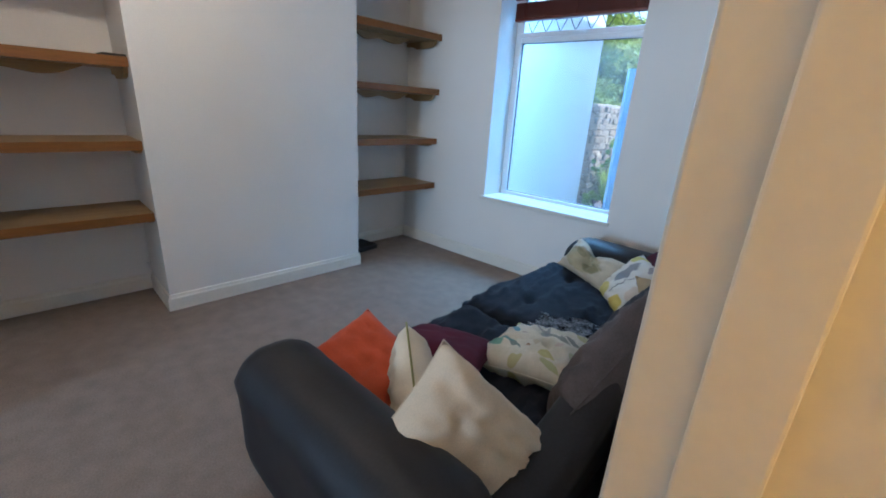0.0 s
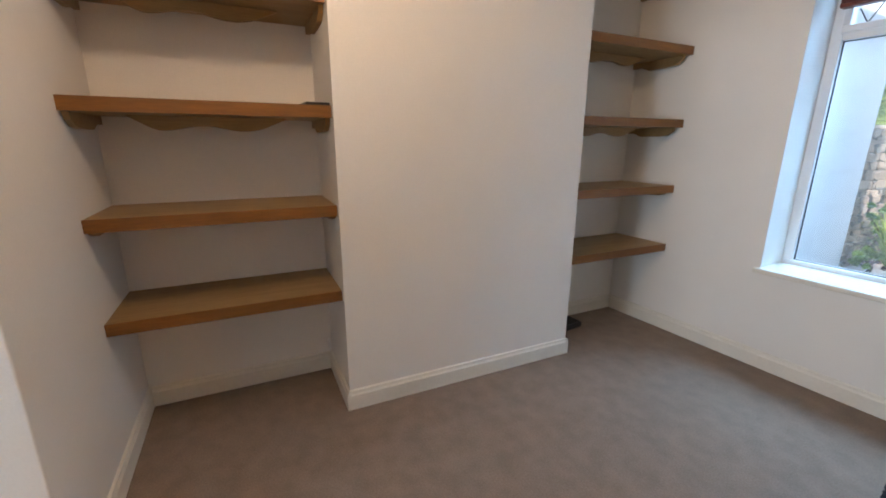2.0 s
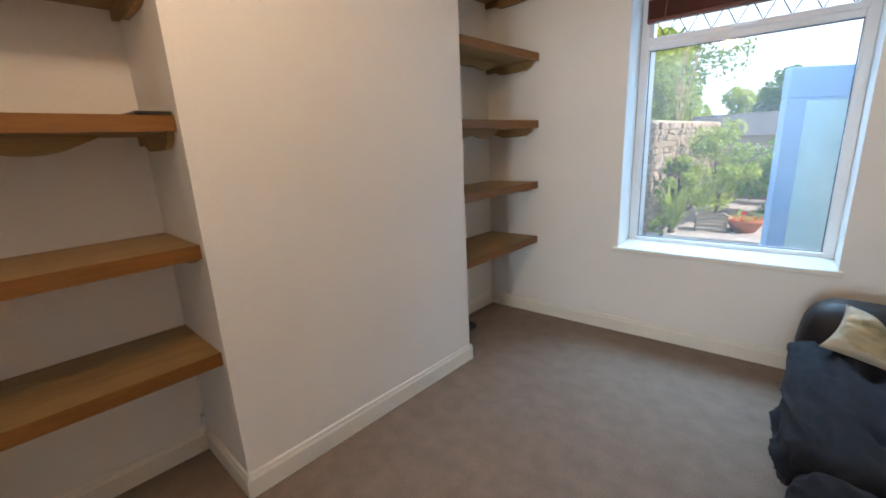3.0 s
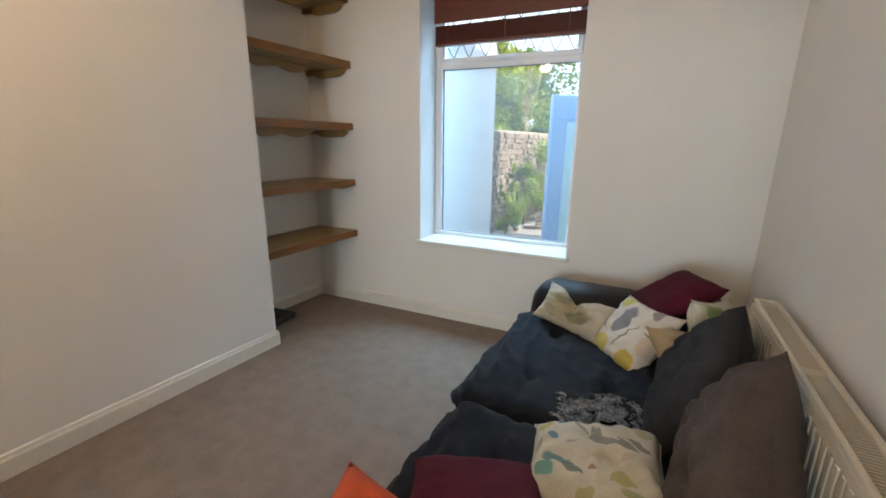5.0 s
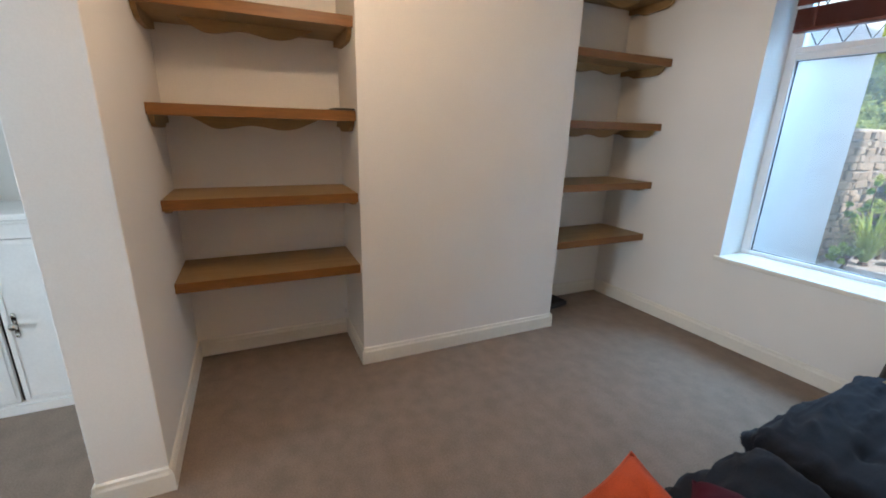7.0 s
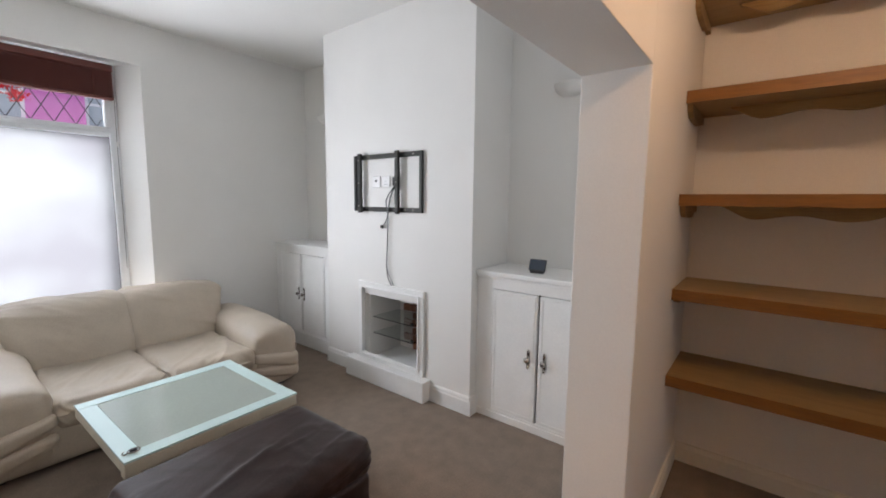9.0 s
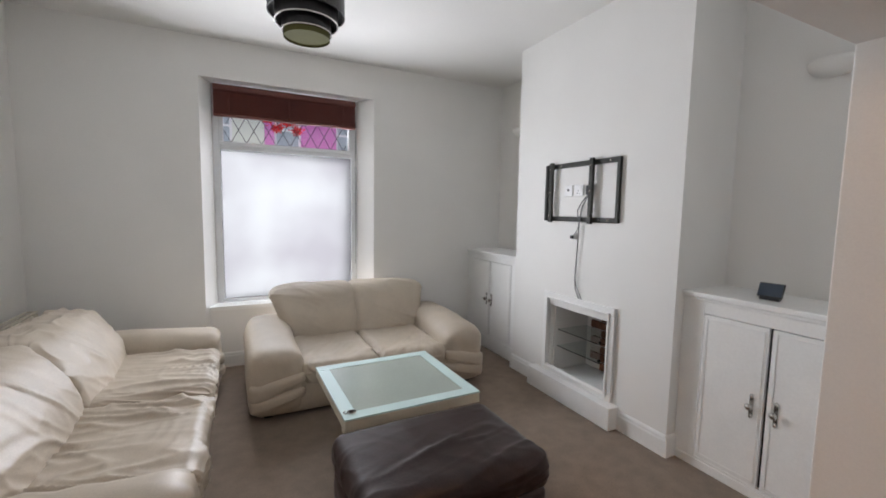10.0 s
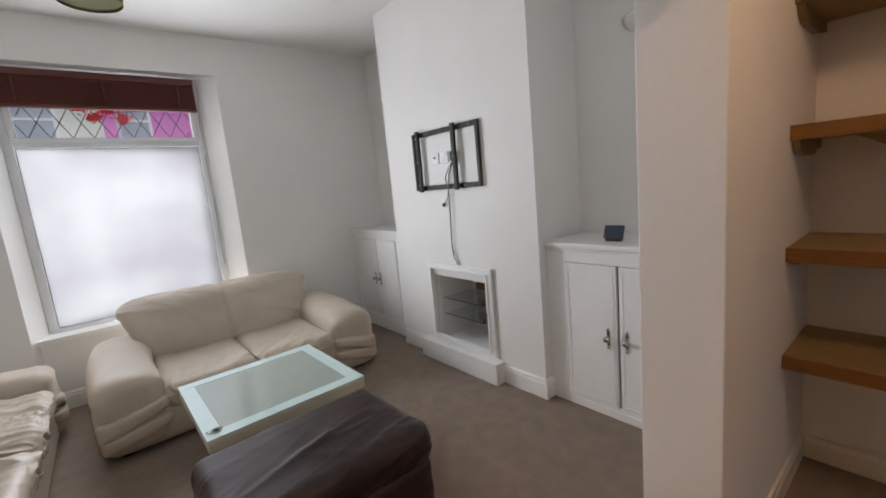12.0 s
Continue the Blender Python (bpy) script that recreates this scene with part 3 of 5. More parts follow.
def window(name, m, u0, u1, z0, zt, z1, v, frost, label, edge=0.055, low=0.03):
    """A fixed lower light under a top-hung leaded one. v: the pane's depth, the room is on the side of lesser y."""
    win = tagged(new(name), label, kind="structure")
    win.matrix_world = m
    bm = box((u0, v - 0.035, z0), (u1, v + 0.04, z0 + low), 0.005)
    box((u0, v - 0.035, z1 - 0.05), (u1, v + 0.04, z1), 0.005, bm)
    for a, b in ((u0, u0 + edge), (u1 - edge, u1)):
        box((a, v - 0.0345, z0 + low), (b, v + 0.0395, z1 - 0.05), 0.005, bm)
    box((u0 + edge, v - 0.035, zt), (u1 - edge, v + 0.04, zt + 0.045), 0.005, bm)
    part("window_frame", bm, M_UPVC, win)
    p = part("pane", box((u0 + edge - 0.004, v - 0.006, z0 + low - 0.004), (u1 - edge + 0.004, v + 0.006, zt + 0.004)), M_FROST if frost else M_HAZED, win)
    p.visible_shadow = False
    bm = frame_of(None, (u0 + edge - 0.001, z0 + low - 0.001), (u1 - edge + 0.001, zt + 0.001), 0.0045, v - 0.0105, v + 0.009, 0)
    part("gasket", bm, M_RUBBER, win)
    sash = part("sash", frame_of(None, (u0 + edge - 0.012, zt + 0.038), (u1 - edge + 0.012, z1 - 0.035), 0.038, v - 0.05, v + 0.02), M_UPVC, win)
    a, b, c, e = u0 + edge + 0.024, u1 - edge - 0.024, zt + 0.074, z1 - 0.071
    p = part("pane", box((a, v - 0.018, c), (b, v - 0.008, e)), M_GLASS, sash)
    p.visible_shadow = False
    bm = bmesh.new()
    w, h = 0.128, 0.235
    n = int((b - a) / w) + 4
    for k in range(-4, n):
        for s in (1, -1):
            x0 = a + k * w
            pts = []
            for zz in np.linspace(c, e, 9):
                x = x0 + s * (zz - c) * w / h + (w / 2 if s == 1 else w / 2)
                if a <= x <= b:
                    pts.append((x, v - 0.020, zz))
            if len(pts) > 1:
                tube([pts[0], pts[-1]], 0.0032, 4, bm)
    part("leading", bm, M_LEAD, sash)
    handle = box(((u0 + u1) / 2 - 0.06, v - 0.068, zt + 0.045), ((u0 + u1) / 2 + 0.06, v - 0.052, zt + 0.062), 0.005)
    part("handle", handle, M_UPVC, sash, "white window handle")
    return win


window("window_1", REAR, 1.053, 2.195, 0.632, 1.935, 2.40, 0.30, False, "white plastic window, clear below and leaded above, over a back yard")
window("window_2", pose(-2.945, -3.86, 0, 0, 0, 0) @ pose(1.31, 0, 0, 0, 0, 180), 0.0, 1.31, 0.575, 1.985, 2.56, 0.0, True, "white plastic window, frosted below and leaded above", 0.06)
bm = box((1.02, -0.025, 0.602), (2.215, 0.275, 0.634), 0.007)
setting("window_sill", bm, M_GLOSS, "white gloss window board", REAR)
bm = prism([(-1.575, -3.655), (-1.575, -3.70), (-1.64, -3.825), (-2.94, -3.825), (-3.035, -3.70), (-3.035, -3.655)], 0.537, 0.573)
setting("window_sill", bm, M_WOODWORK, "white painted window board")

# ---- shelves of the rear alcoves ----


def alcove_shelf(y0, y1, z, name_label, skew=0.0, curve=True):
    ob = thing("wall_shelf", name_label, "shelf", (0, 0, 0), group="oak alcove shelves")
    xb, xf = ALC + 0.001, -4.052
    ya = y1 + skew
    bm = prism([(xb, y0), (xf - 0.006, y0), (xf - 0.006, ya), (xb, y1)], z, z + 0.050)
    part("board", bm, M_OAK, ob)
    bm = prism([(xf - 0.006, y0), (xf, y0), (xf, ya), (xf - 0.006, ya)], z - 0.001, z + 0.052)
    part("edging", bm, M_OAKEDGE, ob)
    L = y1 - y0
    if curve:
        # scalloped valance under the board, set back from its front edge
        bm = bmesh.new()
        n = 40
        rows = []
        for k in range(n + 1):
            t = k / n
            y = y0 + 0.16 * L + t * (L * 0.66)
            lobe = 0.004 + 0.058 * (math.sin(math.pi * min(1, t * 5) / 2)) * (math.sin(math.pi * min(1, (1 - t) * 5) / 2)) * (0.82 + 0.18 * math.cos(4 * math.pi * (t - 0.20)))
            rows.append([bm.verts.new((x, y, zz)) for x, zz in ((xf - 0.22, z - 0.0005), (xf - 0.22, z - lobe), (xf - 0.24, z - lobe), (xf - 0.24, z - 0.0005))])
        for one, two in zip(rows, rows[1:]):
            for i in range(4):
                bm.faces.new((one[i], one[(i + 1) % 4], two[(i + 1) % 4], two[i]))
        bm.faces.new(rows[0]), bm.faces.new(rows[-1])
        part("valance", bm, M_OAK, ob)
    for ys in (y0 + 0.001, y1 - 0.023):
        bm = bmesh.new()
        dep = 0.060 if curve else 0.030
        pts = [(xf - 0.03, 0), (xf - 0.045, dep * 0.5), (xf - 0.085, dep * 0.9), (xf - 0.16, dep), (xf - 0.30, dep), (xf - 0.36, dep * 0.6), (xb, dep * 0.6), (xb, 0)]
        a = [bm.verts.new((x, ys, z - 0.0005 - h)) for x, h in pts]
        b = [bm.verts.new((x, ys + 0.022, z - 0.0005 - h)) for x, h in pts]
        bm.faces.new(a), bm.faces.new(b)
        for i in range(len(pts)):
            j = (i + 1) % len(pts)
            bm.faces.new((a[i], a[j], b[j], b[i]))
        part("bracket", bm, M_OAK, ob)
    return ob


for z in (0.602, 1.033, 1.482, 1.945, 2.405):
    alcove_shelf(NIB1 + 0.001, 1.114, z, "thick oak alcove shelf on shaped brackets" if z < 1.4 else "thick oak alcove shelf with a scalloped valance", curve=z > 1.4)
    alcove_shelf(2.567, 3.479, z, "short oak alcove shelf on shaped brackets" if z < 1.4 else "short oak alcove shelf with a scalloped valance", skew=0.025, curve=z > 1.4)
ob = thing("tablet_case", "thin black case lying on an oak shelf", "case", (-4.12, 1.055, 1.5342), 4)
part("case", box((-0.07, -0.055, 0), (0.07, 0.052, 0.012), 0.004), M_BLKPL, ob)
ob = thing("floor_box", "flat dark plastic box on the carpet in the alcove", "box", (-4.36, 2.78, 0.001), 8)
part("box_body", box((-0.12, -0.17, 0), (0.12, 0.17, 0.045), 0.012), M_BLKPL, ob)
part("box_lid", box((-0.105, -0.15, 0.0455), (0.105, 0.15, 0.052), 0.003), M_DARKGAP, ob)
ob = thing("junction_cover", "small white socket box low on the chimney side", "socket", (-4.44, 1.099, 0.19))
part("cover", box((-0.02, -0.012, -0.02), (0.02, 0.0, 0.02), 0.003), M_PLASTIC, ob)

# ---- blinds ----


def blind(name_label, m, u0, u1, zb, zm, zt, v):
    """A wooden venetian blind drawn up: a fascia board, the headrail behind it and the stacked slats over the bottom rail."""
    ob = thing("venetian_blind", name_label, "blind")
    ob.matrix_world = m
    part("fascia", box((u0, v - 0.040, zm + 0.012), (u1, v - 0.026, zt), 0.003), M_MAHOG, ob)
    part("headrail", box((u0 + 0.004, v - 0.022, zt - 0.06), (u1 - 0.004, v + 0.03, zt - 0.012), 0.002), M_MAHOG, ob)
    slat = box((u0 + 0.003, v - 0.030, 0), (u1 - 0.003, v + 0.022, 0.0032), 0.001)
    me = finish("slat", slat, M_MAHOG)
    z, k = zb + 0.022, 0
    while z < zm - 0.004:
        s = new("slat", me)
        s.parent = ob
        s.location = (0.0015 * math.sin(k * 2.1), 0.002 * math.sin(k * 3.7), z)
        z, k = z + 0.0052, k + 1
    part("bottom_rail", box((u0 + 0.002, v - 0.032, zb), (u1 - 0.002, v + 0.024, zb + 0.02), 0.004), M_MAHOG, ob)
    for f in (0.1, 0.5, 0.9):
        u = u0 + (u1 - u0) * f
        part("ladder_tape", box((u - 0.004, v - 0.0345, zb + 0.002), (u + 0.004, v - 0.0335, zm + 0.03)), M_MAHOG, ob)
    return ob


blind("dark mahogany venetian blind drawn up at the back window", REAR, 1.115, 2.180, 2.075, 2.210, 2.388, 0.15)
b2 = blind("dark mahogany venetian blind drawn up at the front window", pose(-2.945, -3.74, 0) @ pose(1.31, 0, 0, 0, 0, 180), 0.015, 1.268, 2.265, 2.470, 2.532, 0.0)
ob = thing("blind_cord", "thin white blind cord with a small toggle", "cord", (-2.918, -3.77, 0.9))
part("cord", tube([(0, 0, 1.45), (0.004, 0, 1.0), (0, 0, 0.5), (0.002, 0, 0.0)], 0.0022, 6), M_CABLE, ob)
part("toggle", lathe([(0.003, 0), (0.008, 0.012), (0.006, 0.04), (0.002, 0.05)], 10, at=(0, 0, 1.0)), M_PLASTIC, ob, smooth=True)

# ---- fireplace ----
ob = tagged(new("hearth"), "white painted raised hearth", kind="structure")
part("slab", box((FFACE + 0.001, -2.28, 0), (-4.03, -1.40, 0.160), 0.006), M_WOODWORK, ob)
ob = tagged(new("firebox"), "old brick back of the fireplace opening", kind="structure")
part("backing", box((FALC + 0.001, -2.119, 0.156), (-4.530, -1.541, 0.714)), M_WALL, ob)
part("floor_slab", box((-4.529, -2.119, 0.0), (FFACE, -1.541, 0.155)), M_WOODWORK, ob)
part("cheek", box((-4.529, -2.119, 0.156), (FFACE - 0.04, -2.105, 0.714), 0.002), M_WALL, ob)
ob = thing("fireplace_surround", "white moulded frame round the fireplace opening", "fireplace frame")
ob.matrix_world = pose(FFACE + 0.0005, -2.185, 0.1605, 0, 0, 90)
part("moulding", frame_of(None, (0, -0.05), (0.725, 0.612), 0.055, -0.024, 0.0, 0.006), M_WOODWORK, ob)
part("bead", frame_of(None, (0.038, -0.02), (0.687, 0.574), 0.016, -0.036, -0.022, 0.004), M_WOODWORK, ob)
ob.matrix_world = pose(FFACE + 0.001, -2.183, 0.212, 0, 0, 90)
for z, lab in ((0.50, ""), (0.36, "")):
    ob = thing("glass_shelf", "thin clear glass shelf in the fireplace opening", "shelf", (-4.31, -1.95, z), group="glass shelves in the fireplace")
    part("pane", box((-0.19, -0.155, 0), (0.12, 0.30, 0.006), 0.001), glass_mat("shelf_glass", (0.90, 0.97, 0.95)), ob)
    part("clip", lathe([(0.006, -0.012), (0.012, -0.004), (0.012, 0.008), (0.005, 0.014)], 10, at=(-0.14, 0.15, 0)), M_BLKPL, ob)
    part("clip", lathe([(0.006, -0.012), (0.012, -0.004), (0.012, 0.008), (0.005, 0.014)], 10, at=(0.08, 0.26, 0)), M_BLKPL, ob)
ob = thing("grey_dish", "shallow pale grey dish on the hearth", "dish", (-4.34, -1.64, 0.1565))
part("dish", lathe([(0.0, 0.004), (0.045, 0.0), (0.075, 0.022), (0.085, 0.045), (0.080, 0.045), (0.07, 0.026), (0.0, 0.01)], 24), M_PLASTIC, ob, smooth=True)
ob = thing("cable_coil", "loose coil of dark cable in the fireplace", "cable", (-4.42, -1.70, 0.160))
part("coil", tube([(0.06 * math.cos(a * 0.6) * (1 + 0.1 * math.sin(a)), 0.07 * math.sin(a * 0.6), 0.006 + 0.012 * abs(math.sin(a * 0.7))) for a in range(34)], 0.004, 6), M_CABLE, ob, smooth=True)

# ---- built-in cupboards of the front alcoves ----


def knob(parent, y, z, x=0.0):
    h = part("handle", box((x, y - 0.010, z - 0.052), (x + 0.004, y + 0.010, z + 0.052), 0.002), M_CHROME, parent, "aged chrome cupboard handle")
    part("knob", lathe([(0.006, 0), (0.006, 0.012), (0.016, 0.018), (0.019, 0.026), (0.014, 0.034), (0.0, 0.037)], 14), M_CHROME, h, smooth=True).matrix_basis = pose(x + 0.003, y, z, 0, 90, 0)
    for s in (-1, 1):
        part("finial", lathe([(0.002, -0.014), (0.010, -0.004), (0.010, 0.004), (0.002, 0.014)], 8), M_CHROME, h, smooth=True).matrix_basis = pose(x + 0.004, y, z + s * 0.052)


def cupboard(label, ya, yb, doors, top, zd0, zd1, knobs, ajar=0.0):
    """A cupboard built across an alcove from ya to yb, its face looking east."""
    ob = thing("alcove_cupboard", label, "cupboard", (CUPX, 0, 0), group="built-in alcove cupboards")
    a, b = min(ya, yb) + 0.002, max(ya, yb) - 0.002
    da, db = min(min(d) for d in doors), max(max(d) for d in doors)
    bm = box((-0.022, a, 0), (0, da, top - 0.034), 0.002)
    box((-0.022, db, 0), (0, b, top - 0.034), 0.002, bm)
    box((-0.022, da, zd1), (-0.0005, db, top - 0.034), 0.001, bm)
    box((-0.022, da, 0), (-0.0005, db, zd0), 0.001, bm)
    part("face_frame", bm, M_WOODWORK, ob)
    # dark block paints the shade seen through the door gaps
    part("inside", box((-0.38, a, 0.001), (-0.036, b, top - 0.036)), M_DARKGAP, ob)
    part("worktop", box((-0.397, a, top - 0.032), (0.026, b, top), 0.008, seg=3), M_WOODWORK, ob)
    part("cove", box((0.0005, a, top - 0.05), (0.012, b, top - 0.0325), 0.005), M_WOODWORK, ob)
    part("plinth", box((0.0005, a, 0.0), (0.010, b, zd0 - 0.012), 0.003), M_WOODWORK, ob)
    for (y0, y1), ky in zip(doors, knobs):
        g = 0.004
        dr = part("door", box((-0.020, y0 + g, zd0 + g), (0.004, y1 - g, zd1 - g), 0.003), M_WOODWORK, ob)
        bm = bmesh.new()
        w = 0.010
        for lo, hi in (((0.0045, y0 + 0.018, zd0 + 0.022), (0.008, y0 + 0.018 + w, zd1 - 0.022)), ((0.0045, y1 - 0.018 - w, zd0 + 0.022), (0.008, y1 - 0.018, zd1 - 0.022)),
                       ((0.0045, y0 + 0.018 + w, zd0 + 0.022), (0.0075, y1 - 0.018 - w, zd0 + 0.022 + w)), ((0.0045, y0 + 0.018 + w, zd1 - 0.022 - w), (0.0075, y1 - 0.018 - w, zd1 - 0.022))):
            box(lo, hi, 0.003, bm)
        part("door_bead", bm, M_WOODWORK, dr)
        knob(dr, ky, 0.487 if top < 1.035 else 0.54, 0.0045)
    return ob


cupboard("white painted alcove cupboard with two doors beside the opening", NIB0, -1.05, [(-0.925, -0.594), (-0.586, -0.235)], 1.030, 0.062, 0.912, [-0.648, -0.538])
cupboard("white painted alcove cupboard with two doors beside the front window", -2.627, FRONT, [(-3.545, -3.175), (-3.165, -2.790)], 1.045, 0.150, 0.945, [-3.215, -3.125])

# ---- television bracket, sockets, cables ----
ob = thing("tv_bracket", "empty dark grey steel television bracket on the chimney breast", "tv bracket", (FFACE + 0.001, -1.85, 1.625))
for z in (-0.205, 0.205):
    bm = bmesh.new()
    box((0.0, -0.37, z - 0.018), (0.012, 0.37, z + 0.018), 0.003, bm)
    box((0.012, -0.37, z - 0.018), (0.020, 0.37, z - 0.012), 0.002, bm)
    box((0.012, -0.37, z + 0.012), (0.020, 0.37, z + 0.018), 0.002, bm)
    part("rail", bm, M_STEEL, ob)
for y in (-0.358, 0.358):
    part("end_plate", box((0.0, y - 0.013, -0.222), (0.024, y + 0.013, 0.222), 0.003), M_STEEL, ob)
part("slot_bar", box((0.004, -0.334, -0.2), (0.012, -0.328, 0.2)), M_STEEL, ob)
for y in (-0.285, 0.135):
    a = part("arm", box((0.021, y - 0.017, -0.235), (0.046, y + 0.017, 0.235), 0.004), M_STEEL, ob)
    for z in (-0.18, 0.0, 0.18):
        part("bolt", lathe([(0.007, 0), (0.007, 0.004), (0.003, 0.006)], 8), M_CHROME, a).matrix_basis = pose(0.046, y, z, 0, 90, 0)
for y, z in ((-0.2, 0.205), (0.28, 0.205), (0.28, -0.205), (0.2, -0.205)):
    part("screw", lathe([(0.008, 0), (0.008, 0.004), (0.003, 0.006)], 8), M_CHROME, ob).matrix_basis = pose(0.0125, y, z, 0, 90, 0)
for y, lab in ((-1.968, "white single aerial socket inside the bracket"), (-1.860, "white single power socket inside the bracket")):
    ob = thing("wall_socket", lab, "socket", (FFACE + 0.0005, y, 1.636), group="sockets in the bracket")
    part("plate", box((0, -0.043, -0.043), (0.009, 0.043, 0.043), 0.004), M_PLASTIC, ob)
    if y < -1.9:
        part("outlet", lathe([(0.009, 0), (0.009, 0.005), (0.004, 0.005)], 12), M_BLKPL, ob).matrix_basis = pose(0.009, 0, 0.006, 0, 90, 0)
    else:
        part("rocker", box((0.009, 0.012, 0.008), (0.014, 0.024, 0.028), 0.002), M_PLASTIC, ob)
        for yy, zz in ((0, -0.002), (-0.012, -0.022), (0.012, -0.022)):
            part("pin_hole", box((0.0088, yy - 0.003, zz - 0.004), (0.0096, yy + 0.003, zz + 0.004)), M_BLKPL, ob)
ob = thing("tv_cables", "dark cables hanging from the bracket down the wall", "cable", (FFACE + 0.006, 0, 0))
part("plug", box((0.004, -1.760, 1.60), (0.036, -1.725, 1.668), 0.006), M_BLKPL, ob)
for pts, r in (([(0.02, -1.745, 1.60), (0.022, -1.80, 1.55), (0.02, -1.845, 1.49), (0.018, -1.838, 1.43), (0.018, -1.80, 1.40)], 0.0045),
               ([(0.02, -1.74, 1.60), (0.028, -1.79, 1.52), (0.022, -1.815, 1.42), (0.018, -1.832, 1.36), (0.012, -1.86, 1.32), (0.012, -1.89, 1.292)], 0.0045),
               ([(0.02, -1.742, 1.60), (0.024, -1.80, 1.50), (0.02, -1.822, 1.40), (0.014, -1.832, 1.25), (0.012, -1.842, 1.10), (0.010, -1.852, 0.97), (0.008, -1.842, 0.89), (0.006, -1.80, 0.82)], 0.0042),
               ([(0.012, -1.852, 0.99), (0.006, -1.838, 0.92), (0.006, -1.80, 0.86), (0.005, -1.765, 0.80)], 0.0030)):
    part("cable", tube(pts, r, 8), M_CABLE, ob, smooth=True)
part("connector", box((0.004, -1.912, 1.272), (0.020, -1.885, 1.298), 0.004), M_BLKPL, ob)

ob = thing("smart_display", "small dark smart display on the cupboard top", "display", (-4.33, -0.665, 1.031), 96)
part("stand", prism([(-0.045, -0.03), (0.045, -0.03), (0.036, 0.025), (-0.036, 0.025)], 0, 0.018), M_BLKPL, ob)
s = part("screen", box((-0.056, -0.006, 0), (0.056, 0.006, 0.078), 0.004), M_BLKPL, ob)
s.matrix_basis = pose(0, -0.028, 0.016, -24, 0, 0)
part("screen_glass", box((-0.051, -0.0075, 0.006), (0.051, -0.0062, 0.072)), M_SCREEN, s)

for y, z in ((-0.60, 2.27), (-3.22, 2.36)):
    ob = thing("wall_light", "white plaster half-bowl wall light in an alcove", "wall light", (FALC + 0.002, y, z), group="plaster wall lights")
    bm = bmesh.new()
    rows = []
    for i in range(9):
        r, zz = 0.115 * math.sin(math.pi / 2 * i / 8) ** 0.8, -0.085 * math.cos(math.pi / 2 * i / 8)
        rows.append([bm.verts.new((r * math.sin(math.pi * k / 16) * 0.9, -r * math.cos(math.pi * k / 16), zz)) for k in range(17)])
    for i in range(8, -1, -1):
        r, zz = 0.105 * math.sin(math.pi / 2 * i / 8) ** 0.8, -0.075 * math.cos(math.pi / 2 * i / 8)
        rows.append([bm.verts.new((r * math.sin(math.pi * k / 16) * 0.9 + 0.0005, -r * math.cos(math.pi * k / 16), zz)) for k in range(17)])
    for one, two in zip(rows, rows[1:]):
        for k in range(16):
            bm.faces.new((one[k], one[k + 1], two[k + 1], two[k]))
    bmesh.ops.remove_doubles(bm, verts=bm.verts, dist=0.0004)
    part("bowl", bm, M_CEIL, ob, smooth=True)
    part("back_plate", box((0, -0.05, -0.06), (0.006, 0.05, -0.005), 0.002), M_CEIL, ob)

# ---- pendant lamp ----
ob = thing("pendant_lamp", "unlit black three-tier drum pendant with a dim olive lower band", "pendant lamp", (-2.235, -2.25, 0.04))


def drum(r, z0, z1, t=0.004):
    return lathe([(r, z0), (r, z1), (r - t, z1), (r - t, z0)], 48, closed=True)


for r, z0, z1 in ((0.225, 2.60, 2.74), (0.185, 2.545, 2.66), (0.145, 2.49, 2.60)):
    t = part("shade", drum(r, z0, z1), M_SHADE, ob, smooth=False)
    part("rim", drum(r + 0.0015, z0 - 0.002, z0 + 0.006, 0.007), M_CHROME if r < 0.2 else M_SHADE, t)
    part("rim", drum(r + 0.0015, z1 - 0.006, z1 + 0.002, 0.007), M_SHADE, t)
part("lower_band", drum(0.136, 2.458, 2.505, 0.0035), M_SHADE_IN, ob)
part("diffuser", lathe([(0.0, 2.468), (0.131, 2.468), (0.131, 2.472), (0.0, 2.472)], 40), M_SHADE_IN, ob)
part("lamp_rod", tube([(0, 0, 2.51), (0, 0, H - 0.06)], 0.007, 8), M_SHADE, ob)
part("ceiling_rose", lathe([(0.055, H - 0.0405), (0.055, H - 0.052), (0.04, H - 0.068), (0.012, H - 0.074)], 24), M_PLASTIC, ob, smooth=True)
for a in range(3):
    c, s = math.cos(a * 2.094), math.sin(a * 2.094)
    part("spoke", tube([(0, 0, 2.72), (0.222 * c, 0.222 * s, 2.72)], 0.003, 6), M_SHADE, ob)
part("spoke", tube([(-0.184, 0, 2.652), (0.184, 0, 2.652)], 0.003, 6), M_SHADE, ob)
part("spoke", tube([(-0.144, 0, 2.592), (0.144, 0, 2.592)], 0.003, 6), M_SHADE, ob)

# ---- radiators ----


